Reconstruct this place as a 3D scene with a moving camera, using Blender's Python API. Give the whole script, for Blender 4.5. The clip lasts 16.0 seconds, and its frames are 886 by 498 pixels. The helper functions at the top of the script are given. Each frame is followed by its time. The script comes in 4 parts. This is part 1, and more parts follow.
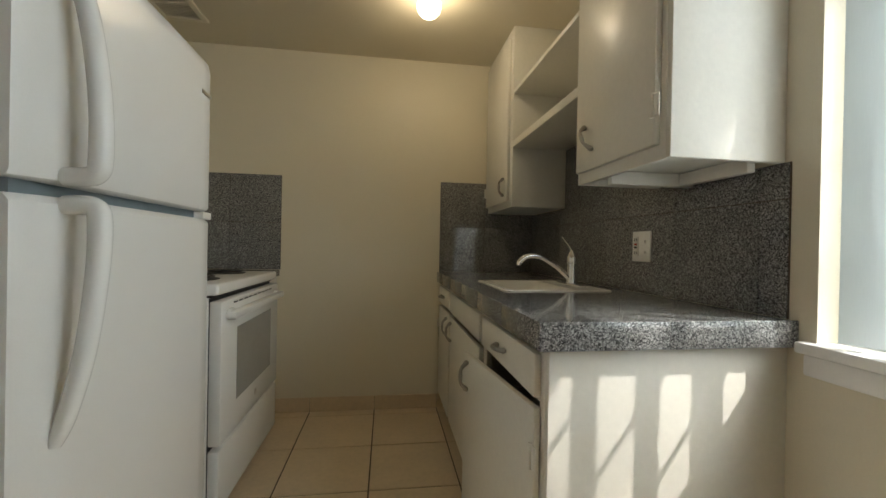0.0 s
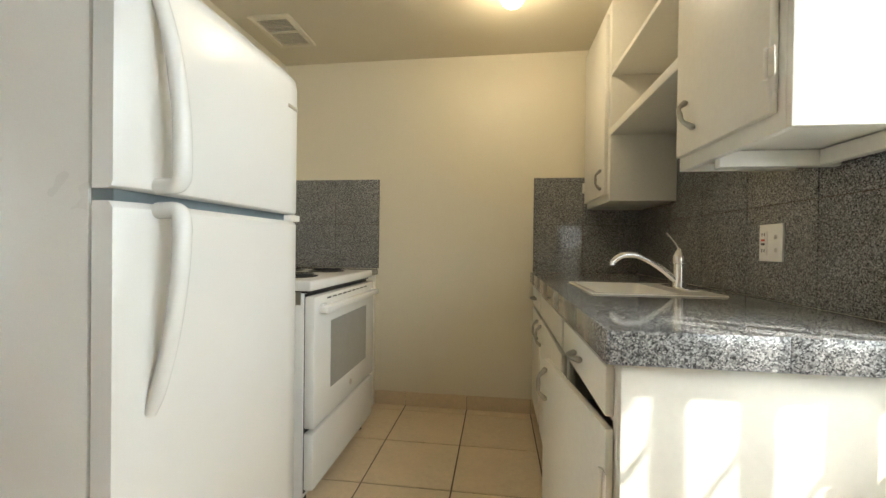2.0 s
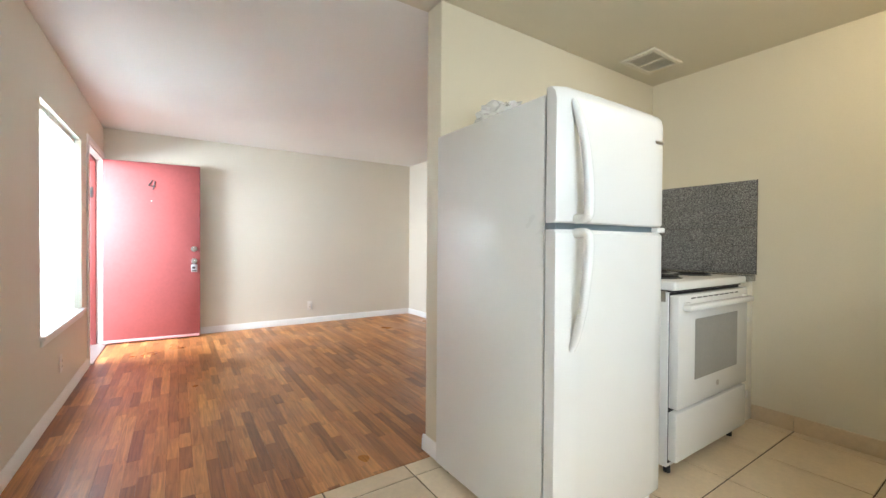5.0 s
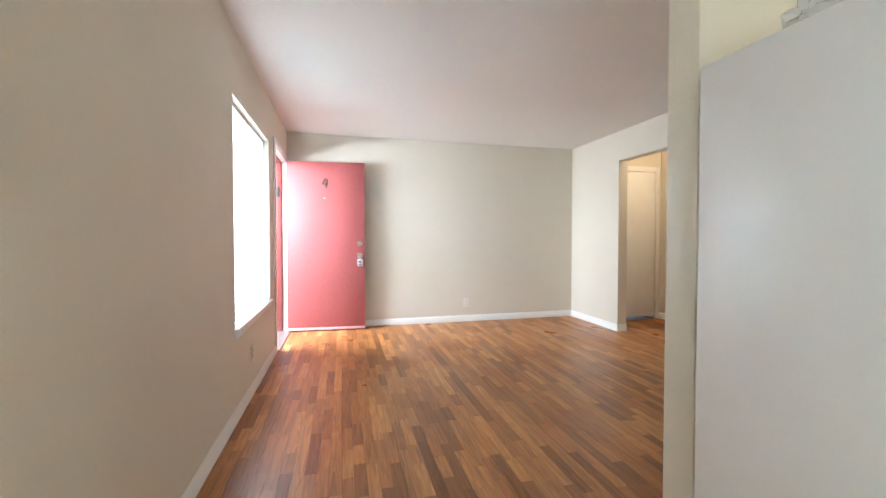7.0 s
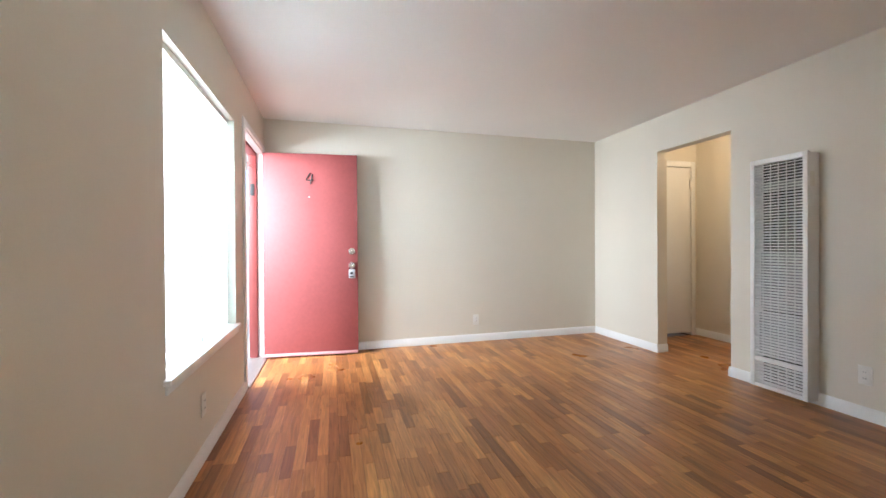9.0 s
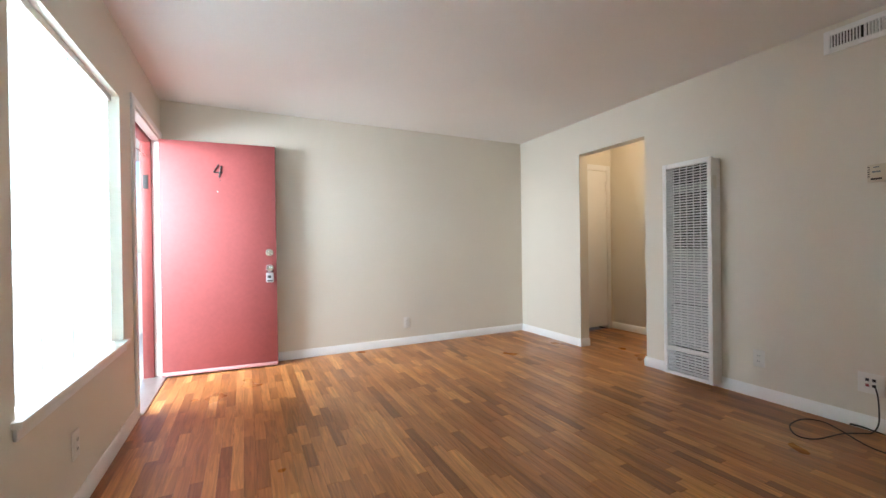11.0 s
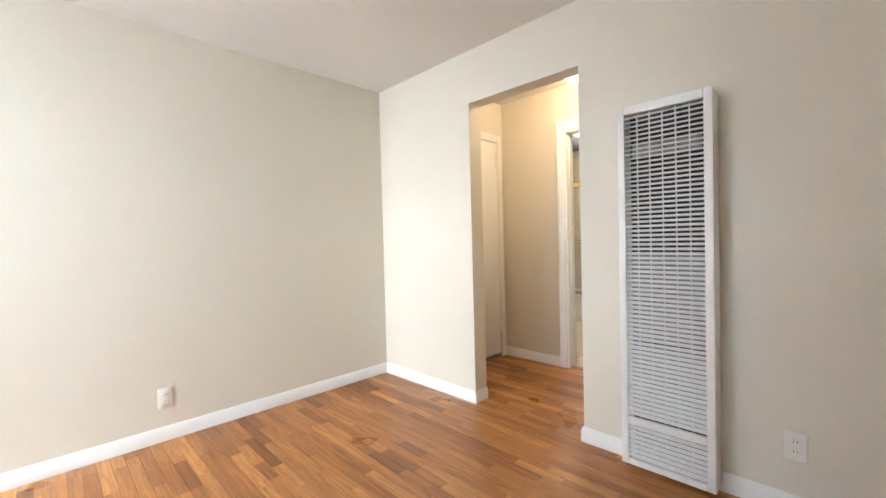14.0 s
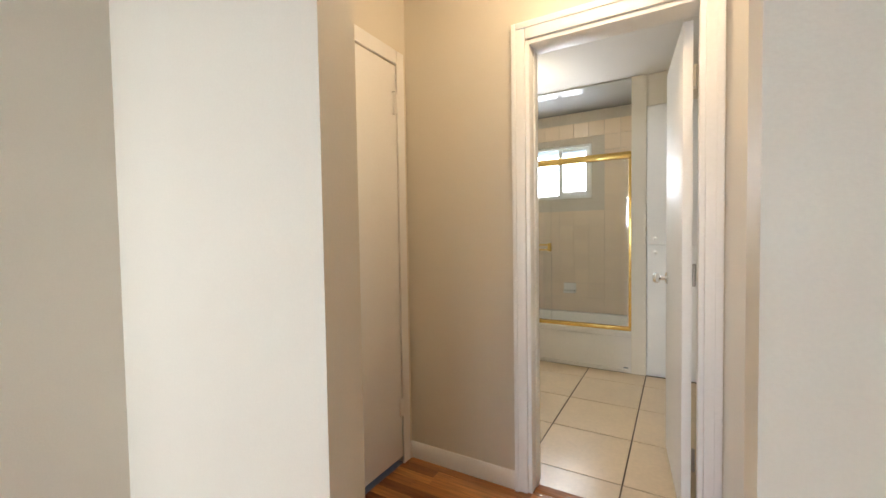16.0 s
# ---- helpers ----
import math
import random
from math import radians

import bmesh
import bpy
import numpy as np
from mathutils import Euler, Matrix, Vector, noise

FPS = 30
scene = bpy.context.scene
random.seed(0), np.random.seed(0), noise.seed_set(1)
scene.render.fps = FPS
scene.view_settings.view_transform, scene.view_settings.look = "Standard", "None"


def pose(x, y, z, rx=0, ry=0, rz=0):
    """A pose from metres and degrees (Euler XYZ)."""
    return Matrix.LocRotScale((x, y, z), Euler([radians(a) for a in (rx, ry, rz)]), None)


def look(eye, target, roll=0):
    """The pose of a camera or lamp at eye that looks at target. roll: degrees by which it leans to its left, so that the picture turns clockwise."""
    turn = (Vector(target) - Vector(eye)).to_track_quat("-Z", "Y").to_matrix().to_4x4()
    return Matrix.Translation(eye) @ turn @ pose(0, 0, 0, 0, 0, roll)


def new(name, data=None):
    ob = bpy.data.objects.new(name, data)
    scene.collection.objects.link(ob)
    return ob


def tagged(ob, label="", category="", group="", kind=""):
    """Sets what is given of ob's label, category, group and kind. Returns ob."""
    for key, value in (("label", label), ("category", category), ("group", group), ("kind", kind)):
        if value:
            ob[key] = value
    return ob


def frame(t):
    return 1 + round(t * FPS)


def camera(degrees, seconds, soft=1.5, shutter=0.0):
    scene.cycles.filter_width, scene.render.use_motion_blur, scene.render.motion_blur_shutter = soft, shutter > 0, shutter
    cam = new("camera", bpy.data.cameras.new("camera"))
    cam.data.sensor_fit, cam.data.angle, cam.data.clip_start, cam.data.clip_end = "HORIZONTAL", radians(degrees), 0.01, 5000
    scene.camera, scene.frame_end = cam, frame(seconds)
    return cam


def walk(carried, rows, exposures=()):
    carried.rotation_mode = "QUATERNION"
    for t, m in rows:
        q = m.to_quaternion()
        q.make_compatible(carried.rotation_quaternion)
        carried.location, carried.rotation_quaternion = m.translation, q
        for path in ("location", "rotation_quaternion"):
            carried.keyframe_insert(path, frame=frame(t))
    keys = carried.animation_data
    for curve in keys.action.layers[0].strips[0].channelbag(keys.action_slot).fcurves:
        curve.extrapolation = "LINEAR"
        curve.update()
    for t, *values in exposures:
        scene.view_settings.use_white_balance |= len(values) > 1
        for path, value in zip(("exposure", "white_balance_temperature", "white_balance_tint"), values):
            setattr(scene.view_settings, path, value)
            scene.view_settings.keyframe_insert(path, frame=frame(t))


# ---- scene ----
cam = camera(95.6, 16.0)
PATH = [
    (0, (0.178, 0.195, 1.12), (0.459, 2.175, 1.112), 1.1),
    (0.5, (0.211, 0.226, 1.119), (0.239, 2.225, 1.105), 1.0),
    (1, (0.246, 0.238, 1.121), (0.16, 2.236, 1.108), 0.9),
    (1.5, (0.283, 0.241, 1.118), (0.101, 2.233, 1.107), 0.8),
    (2, (0.314, 0.242, 1.115), (0.045, 2.224, 1.101), 0.7),
    (2.5, (0.336, 0.233, 1.113), (-0.029, 2.199, 1.098), 0.6),
    (3, (0.339, 0.202, 1.112), (-0.152, 2.14, 1.096), 0.5),
    (3.5, (0.372, 0.121, 1.121), (-0.349, 1.987, 1.106), 0.3),
    (4, (0.442, -0.038, 1.132), (-0.58, 1.681, 1.12), 0.3),
    (4.5, (0.491, -0.135, 1.144), (-0.887, 1.315, 1.129), 0.3),
    (5, (0.541, -0.188, 1.139), (-1.125, 0.919, 1.115), 0.4),
    (7.5, (-0.346, -0.225, 1.117), (-2.29, 0.245, 1.074), -0.1),
    (8, (-0.59, -0.214, 1.113), (-2.535, 0.252, 1.085), -0.2),
    (10.5, (-1.03, -0.2, 1.099), (-2.872, 0.578, 1.088), -0.7),
    (11, (-1.057, -0.209, 1.093), (-2.851, 0.674, 1.082), -0.8),
    (11.5, (-1.096, -0.205, 1.089), (-2.841, 0.772, 1.076), -1.0),
    (12, (-1.175, -0.165, 1.092), (-2.853, 0.922, 1.073), -1.2),
    (12.5, (-1.362, 0.0, 1.084), (-2.98, 1.176, 1.053), -1.4),
    (13, (-1.686, 0.255, 1.103), (-3.276, 1.468, 1.06), -1.4),
    (13.5, (-2.082, 0.554, 1.131), (-3.557, 1.904, 1.083), -1.4),
    (14, (-2.463, 0.927, 1.134), (-3.88, 2.337, 1.089), -1.5),
    (14.5, (-2.867, 1.276, 1.192), (-4.193, 2.772, 1.128), -1.6),
    (15, (-3.137, 1.725, 1.190), (-4.407, 3.269, 1.128), -1.6),
    (15.5, (-3.381, 2.068, 1.184), (-4.573, 3.673, 1.126), -1.2),
    (16, (-3.581, 2.363, 1.188), (-4.589, 4.089, 1.117), -0.9),
]
walk(cam, [(t, look(e, g, r)) for t, e, g, r in PATH],
     exposures=[(0.0, -0.05, 6350, 8), (0.5, 0.45, 6350, 8), (1.0, 0.78, 6350, 8), (4.0, 1.1, 6200, 7), (5.0, 1.25, 5900, 8), (8.0, 1.22, 5750, 8), (10.5, 0.88, 5800, 8),
                (11.5, 1.03, 5850, 8), (12.5, 1.32, 5900, 8), (13.5, 1.5, 5850, 8), (14.5, 1.42, 5850, 8), (16.0, 1.08, 6000, 9)])

# ---- world and sun ----
SUN_WAY = Vector((-1.75, 1.0, -2.5)).normalized()
world = bpy.data.worlds.new("world")
scene.world = world
world.use_nodes = True
wn = world.node_tree
sky = wn.nodes.new("ShaderNodeTexSky")
sky.sky_type, sky.sun_disc = "NISHITA", False
sky.sun_elevation, sky.sun_rotation = math.asin(-SUN_WAY.z), math.atan2(-SUN_WAY.x, -SUN_WAY.y)
bg = wn.nodes["Background"]
bg.inputs["Strength"].default_value = 0.15
wn.links.new(sky.outputs[0], bg.inputs["Color"])


def lamp(name, kind, m, energy, color, **props):
    data = bpy.data.lights.new(name, kind)
    data.energy, data.color = energy, color
    for key, value in props.items():
        if key == "size":
            data.shape, data.size, data.size_y = "RECTANGLE", value[0], value[1]
        elif key == "radius":
            data.shadow_soft_size = value
        elif key == "angle":
            data.angle = radians(value)
    ob = new(name, data)
    ob.matrix_world = m
    return ob


lamp("sun", "SUN", look((0, 0, 6), Vector((0, 0, 6)) + SUN_WAY), 5.0, (1.0, 0.95, 0.88), angle=0.5)
# daylight standing in the openings
lamp("living_window_daylight", "AREA", look((-3.39, -0.955, 1.285), (-3.39, 1, 1.285)), 36, (0.93, 0.97, 1.0), size=(1.26, 1.36))
lamp("front_door_daylight", "AREA", look((-4.1, -2.40, 1.83), (-4.50, 1, 1.1)), 200, (0.96, 0.98, 1.0), size=(2.2, 1.0))
lamp("kitchen_window_daylight", "AREA", look((1.44, 0.26, 1.55), (0, 0.26, 1.2)), 25, (0.95, 0.98, 1.0), size=(1.4, 1.2))
lamp("bath_window_daylight", "AREA", look((-4.67, 6.86, 1.83), (-4.67, 5, 1.0)), 8, (0.95, 0.98, 1.0), size=(0.6, 0.5))
# lamps of the place
lamp("kitchen_bulb", "POINT", pose(0.371, 2.224, 2.30), 4.6, (1.0, 0.80, 0.54), radius=0.045)
lamp("hall_bulb", "POINT", pose(-3.84, 3.70, 2.315), 5.2, (1.0, 0.64, 0.34), radius=0.08)
lamp("bath_bulb", "POINT", pose(-4.68, 5.53, 2.34), 2.4, (1.0, 0.8, 0.55), radius=0.08)


# ---- materials ----
def mat(name, color, rough=0.5, metal=0.0, var=0.06, scale=6.0, fine=60.0, bump=0.05, coat=0.0, rand=0.0, grain=None, spec=0.5):
    """A surface with colour varying at two scales, fine relief and uneven gloss; rand varies it from piece to piece."""
    m = bpy.data.materials.new(name)
    m.use_nodes = True
    t = m.node_tree
    p = t.nodes["Principled BSDF"]
    co = t.nodes.new("ShaderNodeTexCoord")
    mp = t.nodes.new("ShaderNodeMapping")
    t.links.new(co.outputs["Object"], mp.inputs["Vector"])
    if grain:
        mp.inputs["Scale"].default_value = grain
    n1, n2 = t.nodes.new("ShaderNodeTexNoise"), t.nodes.new("ShaderNodeTexNoise")
    n1.inputs["Scale"].default_value, n2.inputs["Scale"].default_value = scale, fine
    n1.inputs["Detail"].default_value, n2.inputs["Detail"].default_value = 4, 5
    vec = mp.outputs[0]
    if rand:
        info = t.nodes.new("ShaderNodeObjectInfo")
        off = t.nodes.new("ShaderNodeVectorMath")
        off.operation = "MULTIPLY_ADD"
        t.links.new(info.outputs["Random"], off.inputs[0])
        off.inputs[1].default_value = (31.0, 17.0, 23.0)
        t.links.new(vec, off.inputs[2])
        vec = off.outputs[0]
    for n in (n1, n2):
        t.links.new(vec, n.inputs["Vector"])
    add = t.nodes.new("ShaderNodeMath")
    t.links.new(n1.outputs[0], add.inputs[0])
    t.links.new(n2.outputs[0], add.inputs[1])
    ramp = t.nodes.new("ShaderNodeMapRange")
    ramp.inputs["From Min"].default_value, ramp.inputs["From Max"].default_value = 0.6, 1.4
    ramp.inputs["To Min"].default_value, ramp.inputs["To Max"].default_value = 1 - var, 1 + var
    t.links.new(add.outputs[0], ramp.inputs[0])
    val = ramp.outputs[0]
    if rand:
        r2 = t.nodes.new("ShaderNodeMapRange")
        r2.inputs["To Min"].default_value, r2.inputs["To Max"].default_value = 1 - rand, 1 + rand
        t.links.new(info.outputs["Random"], r2.inputs[0])
        mul = t.nodes.new("ShaderNodeMath")
        mul.operation = "MULTIPLY"
        t.links.new(val, mul.inputs[0])
        t.links.new(r2.outputs[0], mul.inputs[1])
        val = mul.outputs[0]
    hsv = t.nodes.new("ShaderNodeHueSaturation")
    hsv.inputs["Color"].default_value = (*color, 1)
    t.links.new(val, hsv.inputs["Value"])
    t.links.new(hsv.outputs[0], p.inputs["Base Color"])
    rr = t.nodes.new("ShaderNodeMapRange")
    rr.inputs["To Min"].default_value, rr.inputs["To Max"].default_value = max(0.02, rough * 0.93), min(1, rough * 1.07)
    t.links.new(n1.outputs[0], rr.inputs[0])
    t.links.new(rr.outputs[0], p.inputs["Roughness"])
    p.inputs["Metallic"].default_value = metal
    p.inputs["Coat Weight"].default_value = coat
    p.inputs["Specular IOR Level"].default_value = spec
    if bump:
        b = t.nodes.new("ShaderNodeBump")
        b.inputs["Strength"].default_value, b.inputs["Distance"].default_value = bump, 0.004
        t.links.new(n2.outputs[0], b.inputs["Height"])
        t.links.new(b.outputs[0], p.inputs["Normal"])
    return m


def wood_mat(name, island):
    """Oiled oak strips, each of its own tone, with long grain."""
    m = bpy.data.materials.new(name)
    m.use_nodes = True
    t = m.node_tree
    p = t.nodes["Principled BSDF"]
    if island:
        rnd = t.nodes.new("ShaderNodeNewGeometry").outputs["Random Per Island"]
    else:
        rnd = t.nodes.new("ShaderNodeObjectInfo").outputs["Random"]
    geo = t.nodes.new("ShaderNodeNewGeometry")
    sc = t.nodes.new("ShaderNodeVectorMath")
    sc.operation = "MULTIPLY_ADD"
    t.links.new(rnd, sc.inputs[0])
    sc.inputs[1].default_value = (13, 29, 7)
    t.links.new(geo.outputs["Position"], sc.inputs[2])
    mp = t.nodes.new("ShaderNodeMapping")
    mp.inputs["Scale"].default_value = (2.2, 34, 10)
    t.links.new(sc.outputs[0], mp.inputs[0])
    g = t.nodes.new("ShaderNodeTexNoise")
    g.inputs["Scale"].default_value, g.inputs["Detail"].default_value, g.inputs["Distortion"].default_value = 1.6, 6, 1.2
    t.links.new(mp.outputs[0], g.inputs["Vector"])
    tone = t.nodes.new("ShaderNodeValToRGB")
    e = tone.color_ramp.elements
    e[0].position, e[0].color = 0.0, (0.22, 0.080, 0.022, 1)
    e[1].position, e[1].color = 1.0, (0.60, 0.28, 0.088, 1)
    mid = e.new(0.3)
    mid.color = (0.37, 0.145, 0.040, 1)
    mid2 = e.new(0.75)
    mid2.color = (0.47, 0.205, 0.062, 1)
    t.links.new(rnd, tone.inputs[0])
    gr = t.nodes.new("ShaderNodeMapRange")
    gr.inputs["From Min"].default_value, gr.inputs["From Max"].default_value = 0.3, 0.7
    gr.inputs["To Min"].default_value, gr.inputs["To Max"].default_value = 0.62, 1.22
    t.links.new(g.outputs[0], gr.inputs[0])
    wear = t.nodes.new("ShaderNodeTexNoise")
    wear.inputs["Scale"].default_value, wear.inputs["Detail"].default_value = 1.7, 3
    t.links.new(geo.outputs["Position"], wear.inputs["Vector"])
    hsv = t.nodes.new("ShaderNodeHueSaturation")
    t.links.new(tone.outputs[0], hsv.inputs["Color"])
    t.links.new(gr.outputs[0], hsv.inputs["Value"])
    t.links.new(hsv.outputs[0], p.inputs["Base Color"])
    rr = t.nodes.new("ShaderNodeMapRange")
    rr.inputs["From Min"].default_value, rr.inputs["From Max"].default_value = 0.3, 0.7
    rr.inputs["To Min"].default_value, rr.inputs["To Max"].default_value = 0.26, 0.42
    t.links.new(wear.outputs[0], rr.inputs[0])
    t.links.new(rr.outputs[0], p.inputs["Roughness"])
    b = t.nodes.new("ShaderNodeBump")
    b.inputs["Strength"].default_value, b.inputs["Distance"].default_value = 0.12, 0.002
    t.links.new(g.outputs[0], b.inputs["Height"])
    t.links.new(b.outputs[0], p.inputs["Normal"])
    return m


def granite_mat(name):
    """Polished grey granite, speckled white, grey and black."""
    m = bpy.data.materials.new(name)
    m.use_nodes = True
    t = m.node_tree
    p = t.nodes["Principled BSDF"]
    geo = t.nodes.new("ShaderNodeNewGeometry")
    v = t.nodes.new("ShaderNodeTexVoronoi")
    v.inputs["Scale"].default_value = 330
    n = t.nodes.new("ShaderNodeTexNoise")
    n.inputs["Scale"].default_value, n.inputs["Detail"].default_value = 115, 4
    big = t.nodes.new("ShaderNodeTexNoise")
    big.inputs["Scale"].default_value = 9
    for x in (v, n, big):
        t.links.new(geo.outputs["Position"], x.inputs["Vector"])
    sep = t.nodes.new("ShaderNodeSeparateColor")
    t.links.new(v.outputs["Color"], sep.inputs[0])
    mix = t.nodes.new("ShaderNodeMath")
    mix.operation = "MULTIPLY_ADD"
    mix.inputs[1].default_value = 0.55
    t.links.new(sep.outputs[0], mix.inputs[0])
    half = t.nodes.new("ShaderNodeMath")
    half.operation = "MULTIPLY"
    half.inputs[1].default_value = 0.5
    t.links.new(n.outputs[0], half.inputs[0])
    t.links.new(half.outputs[0], mix.inputs[2])
    ramp = t.nodes.new("ShaderNodeValToRGB")
    e = ramp.color_ramp.elements
    e[0].position, e[0].color = 0.24, (0.035, 0.035, 0.036, 1)
    e[1].position, e[1].color = 0.78, (0.43, 0.425, 0.41, 1)
    a = e.new(0.42)
    a.color = (0.13, 0.13, 0.126, 1)
    c = e.new(0.6)
    c.color = (0.25, 0.247, 0.238, 1)
    t.links.new(mix.outputs[0], ramp.inputs[0])
    hsv = t.nodes.new("ShaderNodeHueSaturation")
    mr = t.nodes.new("ShaderNodeMapRange")
    mr.inputs["To Min"].default_value, mr.inputs["To Max"].default_value = 0.75, 1.15
    t.links.new(big.outputs[0], mr.inputs[0])
    t.links.new(mr.outputs[0], hsv.inputs["Value"])
    t.links.new(ramp.outputs[0], hsv.inputs["Color"])
    t.links.new(hsv.outputs[0], p.inputs["Base Color"])
    p.inputs["Roughness"].default_value = 0.07
    return m


def glass_mat(name, tint=(1, 1, 1), rough=0.0):
    m = bpy.data.materials.new(name)
    m.use_nodes = True
    p = m.node_tree.nodes["Principled BSDF"]
    p.inputs["Base Color"].default_value = (*tint, 1)
    p.inputs["Transmission Weight"].default_value = 1
    p.inputs["Roughness"].default_value, p.inputs["IOR"].default_value = rough, 1.45
    return m


def glow_mat(name, color, strength):
    m = bpy.data.materials.new(name)
    m.use_nodes = True
    p = m.node_tree.nodes["Principled BSDF"]
    p.inputs["Base Color"].default_value = (0.8, 0.8, 0.8, 1)
    p.inputs["Emission Color"].default_value = (*color, 1)
    p.inputs["Emission Strength"].default_value = strength
    return m


def slat_mat(name):
    """White vinyl that lets light through."""
    m = bpy.data.materials.new(name)
    m.use_nodes = True
    t = m.node_tree
    d, tr = t.nodes.new("ShaderNodeBsdfDiffuse"), t.nodes.new("ShaderNodeBsdfTranslucent")
    n = t.nodes.new("ShaderNodeTexNoise")
    n.inputs["Scale"].default_value = 40
    r = t.nodes.new("ShaderNodeMapRange")
    r.inputs["To Min"].default_value, r.inputs["To Max"].default_value = 0.75, 0.85
    t.links.new(n.outputs[0], r.inputs[0])
    t.links.new(r.outputs[0], d.inputs["Color"])
    tr.inputs["Color"].default_value = (0.64, 0.69, 0.69, 1)
    mx = t.nodes.new("ShaderNodeMixShader")
    mx.inputs[0].default_value = 0.5
    t.links.new(d.outputs[0], mx.inputs[1])
    t.links.new(tr.outputs[0], mx.inputs[2])
    t.links.new(mx.outputs[0], t.nodes["Material Output"].inputs[0])
    return m


def film_mat(name):
    """Thin crinkled clear film."""
    m = bpy.data.materials.new(name)
    m.use_nodes = True
    t = m.node_tree
    p = t.nodes["Principled BSDF"]
    p.inputs["Base Color"].default_value = (0.85, 0.85, 0.82, 1)
    p.inputs["Roughness"].default_value, p.inputs["Alpha"].default_value = 0.25, 0.6
    return m


WALL = mat("wall_paint", (0.75, 0.70, 0.595), 0.55, var=0.03, scale=1.5, fine=180, bump=0.10)
CEIL = mat("ceiling_paint", (0.83, 0.805, 0.765), 0.7, var=0.03, scale=1.2, fine=140, bump=0.14)
KWALL = mat("kitchen_paint", (0.74, 0.68, 0.53), 0.48, var=0.03, scale=1.5, fine=150, bump=0.08)
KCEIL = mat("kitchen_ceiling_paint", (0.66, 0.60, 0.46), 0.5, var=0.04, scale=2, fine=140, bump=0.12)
TRIM = mat("white_trim_paint", (0.88, 0.875, 0.85), 0.45, var=0.03, scale=5, fine=90, bump=0.04)
CAB = mat("cabinet_paint", (0.80, 0.77, 0.68), 0.32, var=0.04, scale=4, fine=70, bump=0.10)
DARK = mat("dark_gap", (0.015, 0.015, 0.015), 0.8, var=0.1)
ENAMEL = mat("white_enamel", (0.80, 0.80, 0.77), 0.22, var=0.02, scale=3, fine=320, bump=0.06)
SIDE = mat("textured_white_steel", (0.80, 0.79, 0.745), 0.28, var=0.03, scale=3, fine=260, bump=0.16)
GREYPL = mat("grey_gasket", (0.17, 0.21, 0.23), 0.5, var=0.08)
CHROME = mat("chrome", (0.86, 0.86, 0.86), 0.16, 1.0, var=0.02, bump=0.0)
NICKEL = mat("aged_nickel", (0.42, 0.40, 0.36), 0.28, 1.0, var=0.1, bump=0.03)
BRASS = mat("polished_brass", (0.83, 0.58, 0.18), 0.18, 1.0, var=0.05, bump=0.0)
IRON = mat("black_iron", (0.03, 0.03, 0.03), 0.45, 0.3, var=0.2, bump=0.1)
GRANITE = granite_mat("grey_granite")
TILE = mat("cream_floor_tile", (0.66, 0.53, 0.36), 0.30, var=0.09, scale=5, fine=45, bump=0.03, rand=0.05)
GROUT = mat("brown_grout", (0.10, 0.075, 0.055), 0.9, var=0.2, bump=0.2)
WTILE = mat("white_wall_tile", (0.74, 0.61, 0.46), 0.12, var=0.03, scale=6, bump=0.02, rand=0.03)
WGROUT = mat("pale_grout", (0.55, 0.50, 0.42), 0.9, var=0.1)
WOOD, WOODS = wood_mat("oak_strip", False), wood_mat("oak_strip_joined", True)
SUB = mat("dark_subfloor", (0.05, 0.02, 0.008), 0.8, var=0.2)
RED = mat("faded_red_paint", (0.28, 0.063, 0.060), 0.6, var=0.10, scale=2.5, fine=30, bump=0.10)
REDDARK = mat("red_jamb_paint", (0.22, 0.045, 0.04), 0.45, var=0.14, scale=5, fine=50, bump=0.1)
SLAT = slat_mat("vinyl_slat")
GLASS = glass_mat("clear_glass", (0.97, 1, 0.99))
SHOWER = glass_mat("shower_glass", (0.975, 0.98, 0.96), 0.0)
OVENGL = mat("grey_oven_glass", (0.36, 0.36, 0.34), 0.08, var=0.05, bump=0.0)
VENT = mat("cream_vent_enamel", (0.70, 0.645, 0.51), 0.45, var=0.05)
ALU = mat("white_aluminium", (0.72, 0.74, 0.73), 0.4, 0.0, var=0.04)
PLASTIC = mat("white_plastic", (0.82, 0.80, 0.74), 0.35, var=0.02)
BEIGE = mat("beige_plastic", (0.66, 0.60, 0.46), 0.45, var=0.05)
BLACK = mat("black_rubber", (0.012, 0.012, 0.012), 0.5, var=0.1)
GLOBE = glow_mat("lit_globe_glass", (1.0, 0.84, 0.58), 5.0)
CONC = mat("concrete", (0.34, 0.325, 0.305), 0.85, var=0.15, scale=2, fine=40, bump=0.3)
STUCCO = mat("pale_stucco", (0.66, 0.64, 0.60), 0.9, var=0.06, scale=2, fine=90, bump=0.4)
HEATW = mat("heater_white_enamel", (0.89, 0.885, 0.865), 0.35, var=0.03, scale=4, fine=120, bump=0.03)
HEATIN = mat("heater_inner_steel", (0.34, 0.34, 0.34), 0.5, 0.3, var=0.4, scale=7, fine=30)
TUBW = mat("white_tub_enamel", (0.82, 0.80, 0.75), 0.18, var=0.03)


